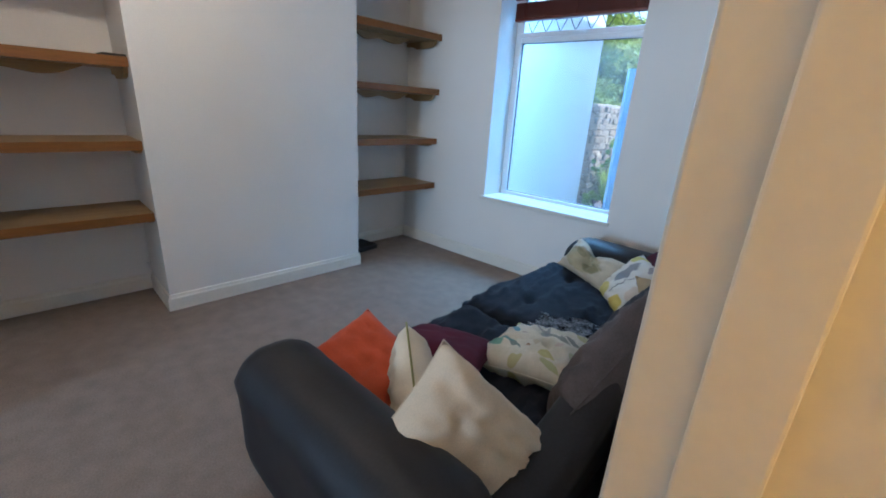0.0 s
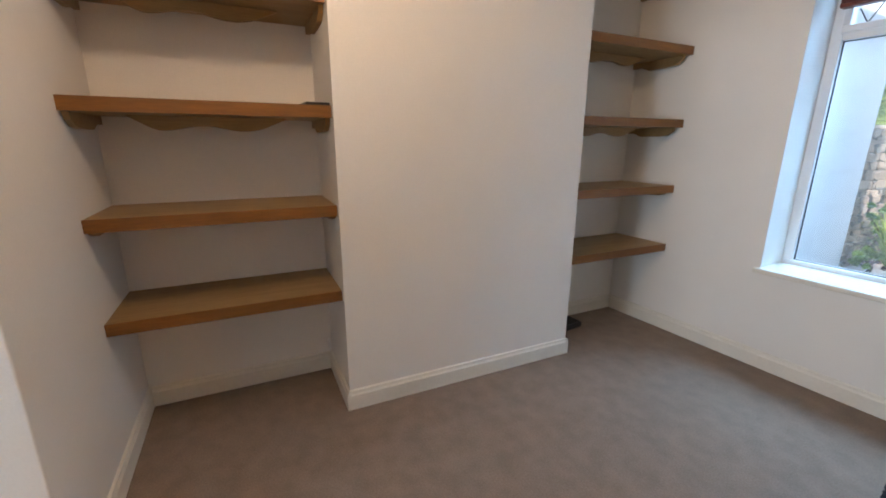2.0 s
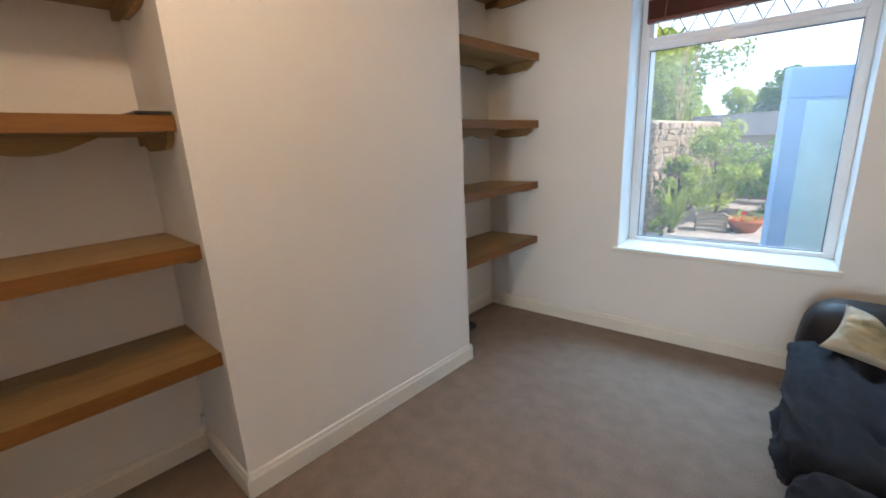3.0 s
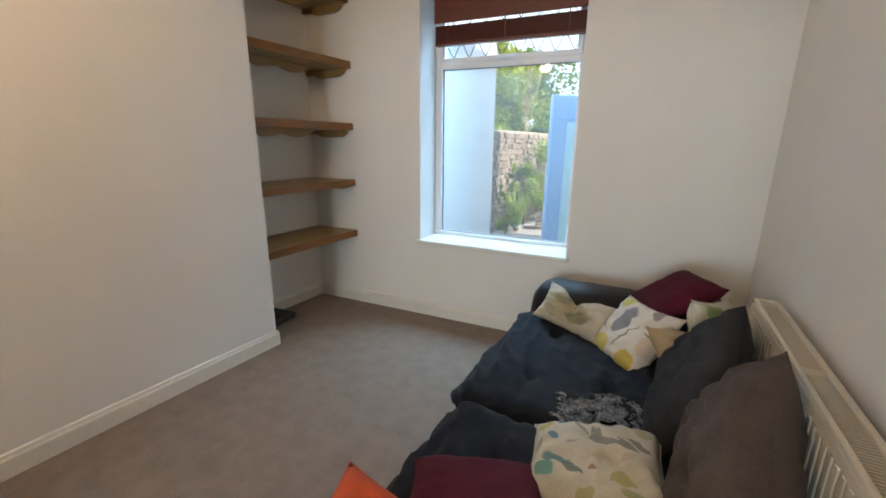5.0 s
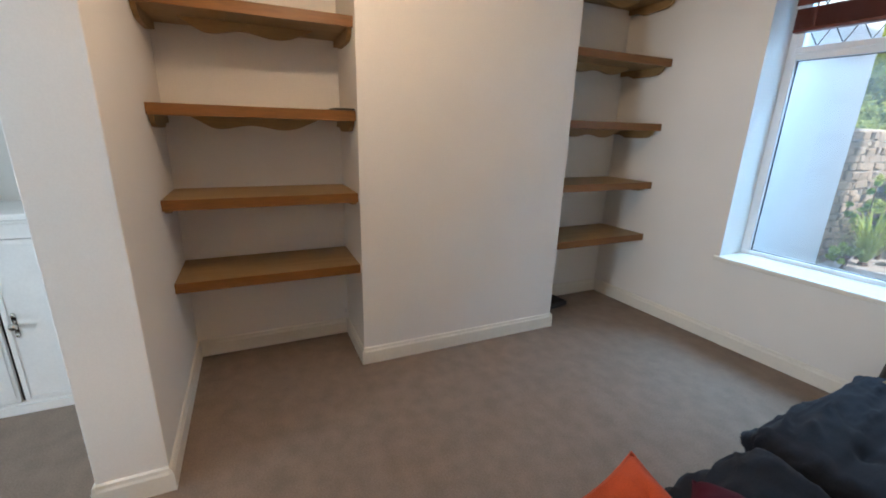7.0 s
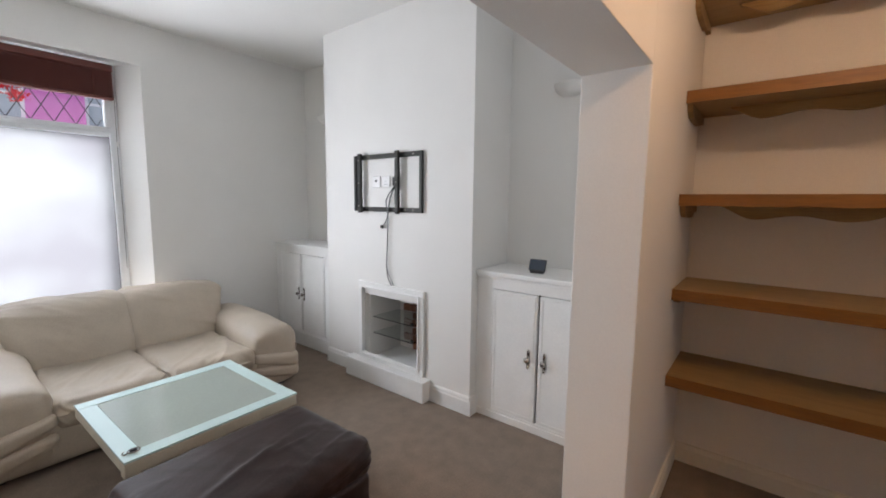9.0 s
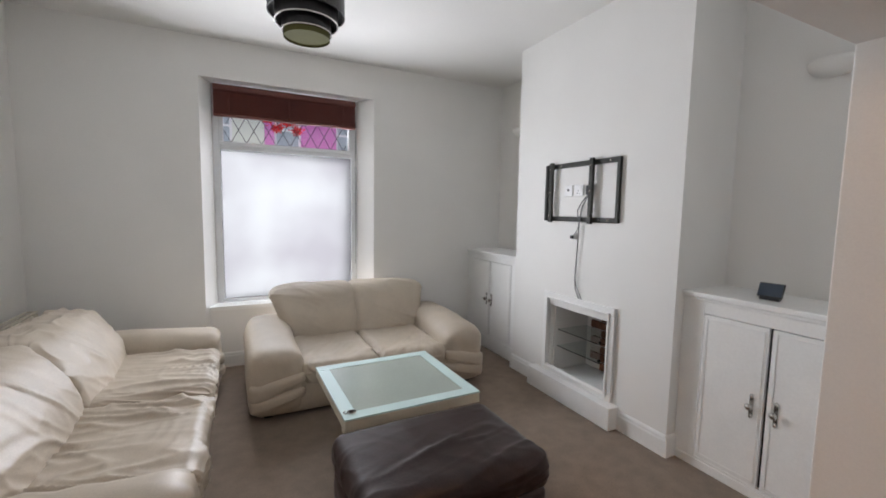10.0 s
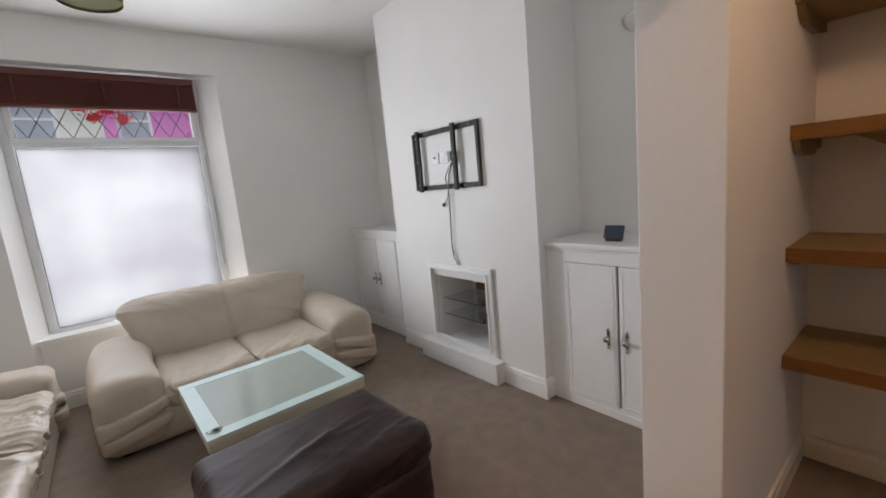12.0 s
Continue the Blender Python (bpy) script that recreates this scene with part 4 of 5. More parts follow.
def radiator(label, m, length, height, thick, valve=True):
    """A double panel radiator with a louvred top grille; local x along it, its front looks along -y, its foot at z 0."""
    ob = thing("radiator", label, "radiator")
    ob.matrix_world = m
    bm = bmesh.new()
    for y0 in (0.0, thick - 0.014):
        panel = part("panel", box((0.004, y0, 0.012), (length - 0.004, y0 + 0.014, height - 0.012), 0.005), M_RAD, ob)
        n = int(length / 0.04)
        rib = finish("rib", box((0, -0.006 if y0 == 0 else 0.0145, 0.03), (0.022, -0.0005 if y0 == 0 else 0.019, height - 0.04), 0.002, seg=1), M_RAD)
        for k in range(n):
            r = new("rib", rib)
            r.parent = panel
            r.location = (0.02 + k * (length - 0.04) / n, y0, 0)
    part("top_casing", frame_of(None, (0, 0), (length, thick + 0.006), 0.016, 0, 0.012, 0.003), M_RAD, ob).matrix_basis = pose(0, thick + 0.002, height, 90, 0, 0)
    for x in (0.0, length - 0.005):
        part("side_casing", box((x, -0.004, 0.02), (x + 0.005, thick + 0.004, height - 0.011), 0.002), M_RAD, ob)
    bm = bmesh.new()
    n = int((length - 0.06) / 0.012)
    for k in range(n):
        x = 0.018 + k * (length - 0.04) / n
        if abs(x - length * 0.5) > 0.02:
            box((x, 0.012, height - 0.011), (x + 0.0045, thick - 0.012, height - 0.003), bm=bm)
    box((length * 0.5 - 0.02, 0.012, height - 0.0105), (length * 0.5 + 0.02, thick - 0.012, height - 0.002), 0.001, bm)
    part("grille", bm, M_RAD, ob)
    # dark strip puts the shade below the louvres into colour
    part("grille_bed", box((0.006, 0.0145, height - 0.05), (length - 0.006, thick - 0.0145, height - 0.03)), M_DARKGAP, ob)
    part("bleed_plug", lathe([(0.016, 0), (0.016, 0.005), (0.010, 0.006), (0.009, 0.012), (0.004, 0.012)], 16), M_CHROME, ob).matrix_basis = pose(-0.0002, thick / 2, height - 0.055, 0, -90, 0)
    if valve:
        v = part("valve", tube([(-0.03, thick / 2, 0.05), (0.0, thick / 2, 0.05)], 0.010, 10), M_CHROME, ob)
        part("valve_cap", lathe([(0.016, 0), (0.018, 0.02), (0.016, 0.06), (0.010, 0.066)], 14, at=(-0.03, thick / 2, 0.06)), M_PLASTIC, v, smooth=True)
        part("pipe", tube([(-0.03, thick / 2, -0.12), (-0.03, thick / 2, 0.06)], 0.0075, 8), M_CHROME, v)
    for x in (0.15, length - 0.15):
        part("bracket", box((x - 0.015, thick + 0.0045, 0.04), (x + 0.015, thick + 0.035, height - 0.08), 0.003), M_STEEL, ob)
    return ob


radiator("cream double panel radiator behind the dark sofa", Matrix.Translation((-1.293, 1.70, 0.15)) @ Matrix.Rotation(radians(92.3), 4, "Z") @ Matrix.Diagonal((1, -1, 1, 1)), 1.24, 0.60, 0.085)
radiator("white panel radiator on the side wall behind the cream sofa", Matrix.Translation((-0.50, -2.45, 0.14)) @ Matrix.Rotation(radians(-90), 4, "Z"), 1.0, 0.54, 0.065)

# ---- cream leather sofas ----


def leather_sofa(label, m, half, depth, arm, seat_z, arm_z, back_z, slack, mat=M_CREAM, seats=2, seed=0.0):
    """A low leather sofa, its front along +y. half: half width; slack: how loose the leather hangs."""
    ob = thing("leather_sofa", label, "sofa", group="cream leather sofas")
    ob.matrix_world = m
    hd = depth / 2
    part("base", soft((half - 0.02, hd - 0.03, 0.13), 0.05, 8, wrinkle=0.004, wscale=5, seed=seed, at=(0, 0.0, 0.15)), mat, ob, smooth=True)
    for x, y in ((-half + 0.12, -hd + 0.12), (half - 0.12, -hd + 0.12), (-half + 0.12, hd - 0.12), (half - 0.12, hd - 0.12)):
        part("foot", box((x - 0.03, y - 0.03, 0), (x + 0.03, y + 0.03, 0.025), 0.004), M_BLKPL, ob)
    for s in (-1, 1):
        cx = s * (half - arm / 2)

        def bend(p, s=s):
            # the arm's top falls towards the front and outwards
            t = (p.y + hd) / depth
            top = max(0.0, p.z + 0.05)
            return Vector((p.x + s * 0.02 * math.sin(math.pi * t), p.y, p.z - top * 0.22 * max(0, t - 0.45) - top * 0.25 * (p.x * s / (arm / 2)) ** 2 * 0.4))

        a = part("armrest", soft((arm / 2, hd - 0.02, (arm_z - 0.03) / 2), 0.085, 14, shape=bend, wrinkle=0.006 + slack * 0.004, wscale=4, seed=seed + s, at=(cx, 0.015, (arm_z + 0.03) / 2)), mat, ob, smooth=True)
        # broad padded panels sweeping over the arm's front
        for k, (za, zb, r) in enumerate(((0.285, 0.205, 0.050), (0.180, 0.120, 0.046))):
            def sweep(p, s=s, za=za, zb=zb):
                u = p.x * s / (arm * 0.5)
                return Vector((p.x, p.y - 0.03 * abs(u) ** 3, p.z * (1 + 0.25 * u) + (za + zb) / 2 - (za - zb) * 0.5 * math.sin(u * 1.4)))

            part("arm_panel", soft((arm * 0.50 + 0.004, 0.035, r), 0.034, 12, shape=sweep, wrinkle=0.003, wscale=5, seed=seed + k, at=(cx, hd - 0.010, 0)), mat, a, smooth=True)
    inner = half - arm + 0.02
    w = 2 * inner / seats
    for k in range(seats):
        cx = -inner + w * (k + 0.5)

        def sag(p):
            u = p.x / (w / 2)
            return Vector((p.x, p.y, p.z - 0.020 * (1 - u * u) * (1 if p.z > 0 else 0) * (1 - (p.y / hd) ** 2) + 0.006 * math.sin(9 * p.x + 5 * p.y) * slack))

        part("seat_cushion", soft((w / 2 - 0.002, hd - 0.115, 0.085), 0.065, 76 if slack > 0.5 else 48, shape=sag, wrinkle=0.004, wscale=3.2, seed=seed + 3 + k * 1.7, folds=((0.25, 1, 0), 0.021, 8.5) if slack > 0.5 else ((0.8, 1, 0), 0.014, 7.0), at=(cx, 0.115, seat_z - 0.085)), mat, ob, smooth=True)
    for k in range(seats):
        cx = -inner + w * (k + 0.5)

        def lean(p, k=k, cx=cx):
            t = (p.z + (back_z - seat_z) / 2) / (back_z - seat_z)
            u = (p.x + cx) / inner
            wide = cx * (0.22 if slack < 0.5 else 0.10) * max(0, t)
            crown = -0.05 * max(0, abs(u) - 0.65) ** 1.2 * max(0, t) * 2.0
            return Vector((p.x * (1 + (0.22 if slack < 0.5 else 0.10) * max(0, t)) + wide, p.y - 0.16 * t + 0.03 * math.sin(math.pi * t), p.z + crown))

        part("back_cushion", soft((w / 2 + 0.022, 0.13, (back_z - seat_z) / 2 + 0.055), 0.075, 76 if slack > 0.5 else 48, shape=lean, wrinkle=0.004, wscale=3.2, seed=seed + 8 + k * 2.9, folds=((0.75, 0, 0.7), 0.018, 6.5) if slack > 0.5 else ((1, 0, 0.35), 0.010, 6.5), at=(cx, -hd + 0.25, (back_z + seat_z) / 2 - 0.03)), mat, ob, smooth=True)
    part("back_shell", soft((half - 0.10, 0.10, (back_z - 0.28) / 2), 0.06, 12, shape=lambda p: Vector((p.x * (1 - (0.20 if slack < 0.5 else 0.08) * max(0, p.z + 0.15) / 0.4), p.y - 0.05 * p.z, p.z)), wrinkle=0.004, at=(0, -hd + 0.12, (back_z - 0.24) / 2 + 0.04)), mat, ob, smooth=True)
    return ob


leather_sofa("smooth cream leather two-seat sofa under the front window", pose(-2.775, -2.975, 0), 0.91, 1.08, 0.36, 0.385, 0.53, 0.750, 0.25, seed=1.0)
leather_sofa("long cream leather sofa with loose, heavily creased cushions", pose(-1.20, -2.19, 0, 0, 0, 90), 1.18, 0.95, 0.33, 0.415, 0.53, 0.755, 1.0, seed=5.0)

# ---- glass-topped coffee table ----
ob = thing("coffee_table", "square cream coffee table with a pale-bordered glass top", "coffee table", (-2.675, -1.890, 0), 1.2)
tw, td, tz = 0.398, 0.386, 0.415
part("apron", frame_of(None, (-tw, -td), (tw, td), 0.05, 0, 0.055, 0.004), M_TABLEW, ob).matrix_basis = pose(0, 0, tz - 0.0675, 90, 0, 0)
bm = frame_of(None, (-tw - 0.002, -td - 0.002), (tw + 0.002, td + 0.002), 0.075, 0, 0.010, 0.002)
part("glass_border", bm, M_FRAMEG, ob).matrix_basis = pose(0, 0, tz - 0.010, 90, 0, 0)
part("glass_top", box((-tw + 0.0735, -td + 0.0735, tz - 0.011), (tw - 0.0735, td - 0.0735, tz - 0.002), 0.001), M_TABLEG, ob)
part("under_shelf", box((-tw + 0.051, -td + 0.051, tz - 0.058), (tw - 0.051, td - 0.051, tz - 0.044)), M_TABLEW, ob)
for x in (-1, 1):
    for y in (-1, 1):
        part("leg", box((x * (tw - 0.17) - 0.035, y * (td - 0.17) - 0.035, 0), (x * (tw - 0.17) + 0.035, y * (td - 0.17) + 0.035, tz - 0.0585), 0.004), M_TABLEW, ob)
ob = thing("trinket", "small tangle of dark metal trinket on the glass table", "trinket", (-2.335, -1.560, 0.4155))
part("ring", tube([(0.022 * math.cos(a), 0.018 * math.sin(a), 0.004) for a in np.linspace(0, 6.2, 14)], 0.003, 6), M_CHROME, ob)
part("charm", box((-0.012, -0.010, 0.0), (0.014, 0.008, 0.012), 0.003), M_BLKPL, ob)
part("chain", tube([(0.02, 0, 0.003), (0.035, 0.012, 0.003), (0.042, -0.004, 0.003), (0.03, -0.018, 0.003)], 0.0025, 6), M_CHROME, ob)

# ---- brown leather footstool ----
ob = thing("footstool", "large dark brown leather footstool with a creased top", "footstool", (-2.615, -1.105, 0), 1.0)


def crown(p):
    return Vector((p.x, p.y, p.z + (0.018 * (1 - (p.x / 0.42) ** 2) * (1 - (p.y / 0.29) ** 2) if p.z > 0 else 0)
                   + (0.012 * math.exp(-((p.y - 0.05 - 0.25 * p.x) / 0.018) ** 2) * math.exp(-((p.x - 0.02) / 0.2) ** 2) if p.z > 0.05 else 0)))


part("top_cushion", soft((0.425, 0.295, 0.085), 0.07, 64, shape=crown, wrinkle=0.003, wscale=3.6, seed=2.5, folds=((1, 0.25, 0), 0.008, 6.5), at=(0, 0, 0.345)), M_BROWN, ob, smooth=True)
part("body", soft((0.410, 0.280, 0.120), 0.035, 14, wrinkle=0.004, wscale=5, seed=4, at=(0, 0, 0.155)), M_BROWN, ob, smooth=True)
for x in (-0.34, 0.34):
    for y in (-0.22, 0.22):
        part("foot", lathe([(0.022, 0), (0.026, 0.035), (0.026, 0.045)], 12, at=(x, y, 0)), M_BLKPL, ob)

# ---- dark sofa of the rear room ----
ob = thing("dark_sofa", "black leather sofa with two padded navy seat cushions, along the radiator", "sofa", (-1.895, 2.215, 0), 91.5)
hw, hd = 1.235, 0.52
part("base", soft((hw - 0.03, hd - 0.05, 0.115), 0.03, 10, wrinkle=0.003, at=(0, -0.01, 0.175)), M_BLACK, ob, smooth=True)
for s in (-1, 1):
    rise = 0.61 if s < 0 else 0.565

    def roll(p, s=s):
        t = max(0.0, (p.z + 0.25) / 0.5)
        return Vector((p.x + s * 0.035 * t, p.y + 0.03 * math.sin(math.pi * t), p.z))

    part("armrest", soft((0.145, hd - 0.035, rise / 2 - 0.03), 0.125, 18, shape=roll, wrinkle=0.006, wscale=3.2, seed=7 + s, at=(s * (hw - 0.15), 0.005 if s < 0 else -0.02, rise / 2 + 0.03)), M_BLACK, ob, smooth=True)
part("backrest", soft((hw - 0.06, 0.085, 0.27), 0.07, 18, shape=lambda p: Vector((p.x, p.y - 0.10 * p.z, p.z - max(0, p.z + 0.1) * 0.45 * min(1, max(0, -p.x - 0.35) / 0.5))), wrinkle=0.006, wscale=4, at=(0, -hd + 0.115, 0.38)), M_BLACK, ob, smooth=True)
for s in (-1, 1):
    for t in (-1, 1):
        part("foot", lathe([(0.016, 0), (0.026, 0.05), (0.028, 0.07)], 12, at=(s * (hw - 0.13), t * (hd - 0.12), 0)), M_BLKPL, ob)
for s, (a, b) in ((-1, (-hw + 0.26, -0.035)), (1, (-0.030, hw - 0.26))):
    w = (b - a) / 2

    def tuft(p, w=w):
        # quilted rows and buttons pull the padding down
        if p.z <= 0:
            return p
        row = math.exp(-((abs(p.y - 0.02) - 0.17) / 0.022) ** 2)
        but = sum(math.exp(-((p.x - bx) ** 2 + (p.y - by) ** 2) / 0.0016) for bx in (-w * 0.45, w * 0.45) for by in (-0.15, 0.19))
        return Vector((p.x, p.y, p.z - 0.014 * row - 0.03 * but))

    part("seat_cushion", soft((w - 0.004, hd - 0.07, 0.078), 0.066, 60, shape=tuft, wrinkle=0.005, wscale=4.0, seed=11 + s, folds=((1, 0.25, 0), 0.030, 10.5), at=((a + b) / 2, 0.035 if s < 0 else 0.07, 0.312 if s < 0 else 0.324)), M_NAVY, ob, smooth=True)


def lying(x, y, z, rx, rz, roll=0.0):
    """A cushion's place: turned in its own plane by roll, leant by rx, then turned about the upright."""
    return pose(x, y, z, rx, 0, rz) @ pose(0, 0, 0, 0, roll, 0)


scatter_cushion("big charcoal back cushion slumped against the sofa back", M_CHAR, lying(-1.480, 1.97, 0.560, 23, 93, -27) @ Matrix.Diagonal((1.26, 1, 0.64, 1)), 0.54, 0.20, seed=3.1, pinch=0.08, crease=0.018)
scatter_cushion("big near-black back cushion leaning on the sofa back", M_CHAR_D, lying(-1.540, 2.45, 0.555, 31, 90, -12) @ Matrix.Diagonal((1.22, 1, 0.76, 1)), 0.54, 0.18, seed=6.4, pinch=0.06, crease=0.018)
scatter_cushion("folded cream linen cushion with a sketched print", P_SKETCH, laid((-2.105, 3.035, 0.490), (0.255, -0.09, -0.03), (0.04, 0.12, 0.15), 0.42, 0.23, 0.42), 0.42, 0.12, seed=1.7, fold=0.9)
scatter_cushion("white cushion with grey and yellow leaves", P_LEAF, laid((-1.794, 2.90, 0.487), (0.258, -0.274, 0.019), (0.145, 0.19, 0.26), 0.378, 0.365, 0.375), 0.375, 0.13, seed=2.2)
scatter_cushion("plain maroon cushion standing on its corner", M_MAROON, laid((-1.650, 3.145, 0.631), (0.145, -0.337, 0.03), (0.308, 0.025, 0.19), 0.40, 0.39, 0.42), 0.42, 0.13, seed=4.0, crease=0.004, pinch=0.06)
scatter_cushion("small kraft-coloured cushion behind the leaf print", M_KRAFT, lying(-1.530, 2.74, 0.485, -55, 50, 15), 0.34, 0.11, seed=5.2)
scatter_cushion("cream cushion with green leaves in the sofa corner", P_GREENL, lying(-1.46, 2.90, 0.560, -18, 62, 10), 0.34, 0.12, seed=5.9)
scatter_cushion("cream cushion with birds and flowers lying on the seat", P_BIRD, laid((-1.805, 1.975, 0.425), (0.393, 0.064, 0.06), (-0.05, 0.40, -0.02), 0.42, 0.42, 0.43), 0.43, 0.13, seed=7.7, crease=0.018)
scatter_cushion("plain maroon cushion lying against the orange one", M_MAROON, laid((-2.065, 1.675, 0.440), (0.37, 0.16, 0.0), (-0.12, 0.37, -0.10), 0.41, 0.40, 0.42), 0.42, 0.13, seed=8.1, crease=0.003)
scatter_cushion("burnt orange cushion standing on its corner by the sofa arm", M_ORANGE, laid((-2.174, 1.382, 0.435), (0.42, 0.03, -0.08), (0.0, 0.943, 0.334), 0.44, 0.36, 0.44), 0.44, 0.13, seed=9.3, crease=0.011)
scatter_cushion("cream cotton cushion with olive piping by the sofa arm", M_CREAMC, laid((-1.905, 1.395, 0.430), (0.32, -0.21, -0.155), (0.10, -0.25, 0.96), 0.42, 0.33, 0.41), 0.41, 0.15, piping=M_PIPE, seed=10.2, crease=0.012, pinch=0.05)
scatter_cushion("rumpled cream cotton cushion by the sofa arm", M_CREAMC, laid((-1.618, 1.328, 0.500), (0.62, 0.45, -0.64), (-0.15, 0.85, 0.50), 0.46, 0.36, 0.42), 0.42, 0.19, seed=11.9, crease=0.015, pinch=0.05)

ob = thing("fringed_scarf", "grey and black fringed scarf dropped on the sofa seat", "scarf", (-1.85, 2.31, 0.400), 14)
bm = bmesh.new()
n, m_ = 34, 26
gr = [[None] * (m_ + 1) for _ in range(n + 1)]
for i in range(n + 1):
    for j in range(m_ + 1):
        u, v = i / n - 0.5, j / m_ - 0.5
        w = Vector((u * 5, v * 5, 1.3))
        x = u * 0.25 * (1 + 0.25 * noise.noise(w * 0.5)) + 0.03 * noise.noise(w + Vector((3, 0, 0)))
        y = v * 0.19 * (1 + 0.3 * noise.noise(w * 0.6 + Vector((0, 7, 0)))) + 0.04 * math.sin(u * 5)
        z = 0.005 + 0.015 * max(0, 1 - abs(noise.noise(w * 1.6)) * 3.2) * (1 - (2 * u) ** 4)
        gr[i][j] = bm.verts.new((x, y, z))
for i in range(n):
    for j in range(m_):
        bm.faces.new((gr[i][j], gr[i + 1][j], gr[i + 1][j + 1], gr[i][j + 1]))
bmesh.ops.solidify(bm, geom=bm.faces[:], thickness=0.004)
part("cloth", bm, M_SCARF, ob, smooth=True)
bm = bmesh.new()
rnd = random.Random(4)
for k in range(70):
    s = 1 if k % 3 else -1
    y0 = rnd.uniform(-0.09, 0.09)
    x0 = s * (0.12 + rnd.uniform(-0.01, 0.02))
    x1, y1 = x0 + s * rnd.uniform(0.015, 0.04), y0 + rnd.uniform(-0.03, 0.03)
    tube([(x0, y0, 0.008), ((x0 + x1) / 2, (y0 + y1) / 2 + rnd.uniform(-0.01, 0.01), 0.009), (x1, y1, 0.004)], 0.0022, 5, bm)
tagged(part("fringe", bm, M_SCARF, ob), kind="stuff")

# ---- back yard ----
YG = -0.20
setting("ground", box((-120, -120, YG - 0.3), (120, 160, YG)), M_SOIL, "bare ground and street around the house")
setting("patio", prism([(-4.6, 3.85), (3.0, 4.2), (3.0, 12.5), (-4.6, 12.5)], YG + 0.002, YG + 0.02), M_PATIO, "pale concrete patio of the back yard")
setting("yard_wall_rendered", prism([(-4.75, 3.90), (-4.40, 3.92), (-4.42, 7.35), (-4.75, 7.35)], YG, 3.4), M_RENDER, "tall white rendered wall of the neighbouring extension")
# extension out of view, built tall and long to shade the yard wall
setting("extension_wall", prism([(-2.18, 4.05), (-1.9, 4.07), (-1.9, 4.62), (-2.18, 4.62)], YG, 4.9), M_DOORB, "painted extension wall by the open door, sized to shade the yard")
bm = prism([(-2.18, 5.50), (-1.9, 5.50), (-1.9, 8.0), (-2.18, 8.0)], YG, 4.9)
prism([(-2.18, 4.62), (-1.9, 4.62), (-1.9, 5.50), (-2.18, 5.50)], 1.85, 4.9, bm)
prism([(-1.9, 4.07), (1.6, 4.3), (1.6, 4.4), (-1.9, 4.17)], YG, 4.9, bm)
prism([(-1.9, 7.8), (1.6, 7.8), (1.6, 8.0), (-1.9, 8.0)], YG, 4.9, bm)
setting("extension_wall", bm, M_RENDER, "unseen rendered extension wall, sized to shade the yard")
# roof added out of view for the same shade
setting("extension_roof", prism([(-2.3, 4.0), (1.6, 4.3), (1.6, 8.1), (-2.3, 8.1)], 4.9, 5.05), M_SLATE, "unseen flat dark roof, added to shade the yard")
door = tagged(new("door_1"), "pale blue back door with obscured glass, standing open", kind="structure")
door.matrix_world = Matrix.Translation((-2.19, 4.94, YG + 0.02)) @ Matrix.Rotation(radians(223), 4, "Z")
dw, dh = 0.70, 1.965
bm = box((0, -0.03, 0.03), (dw, 0.03, 0.27), 0.006)
box((0, -0.03, dh - 0.20), (dw, 0.03, dh), 0.006, bm)
for a in (0, dw - 0.13):
    box((a, -0.0295, 0.27), (a + 0.13, 0.0295, dh - 0.20), 0.006, bm)
part("door_frame", bm, M_DOORB, door)
part("glazing_bead", frame_of(None, (0.128, 0.268), (dw - 0.128, dh - 0.198), 0.018, -0.02, 0.02, 0.004), M_DOORB, door)
part("pane", box((0.146, -0.008, 0.286), (dw - 0.146, 0.008, dh - 0.216)), M_DOORG, door)


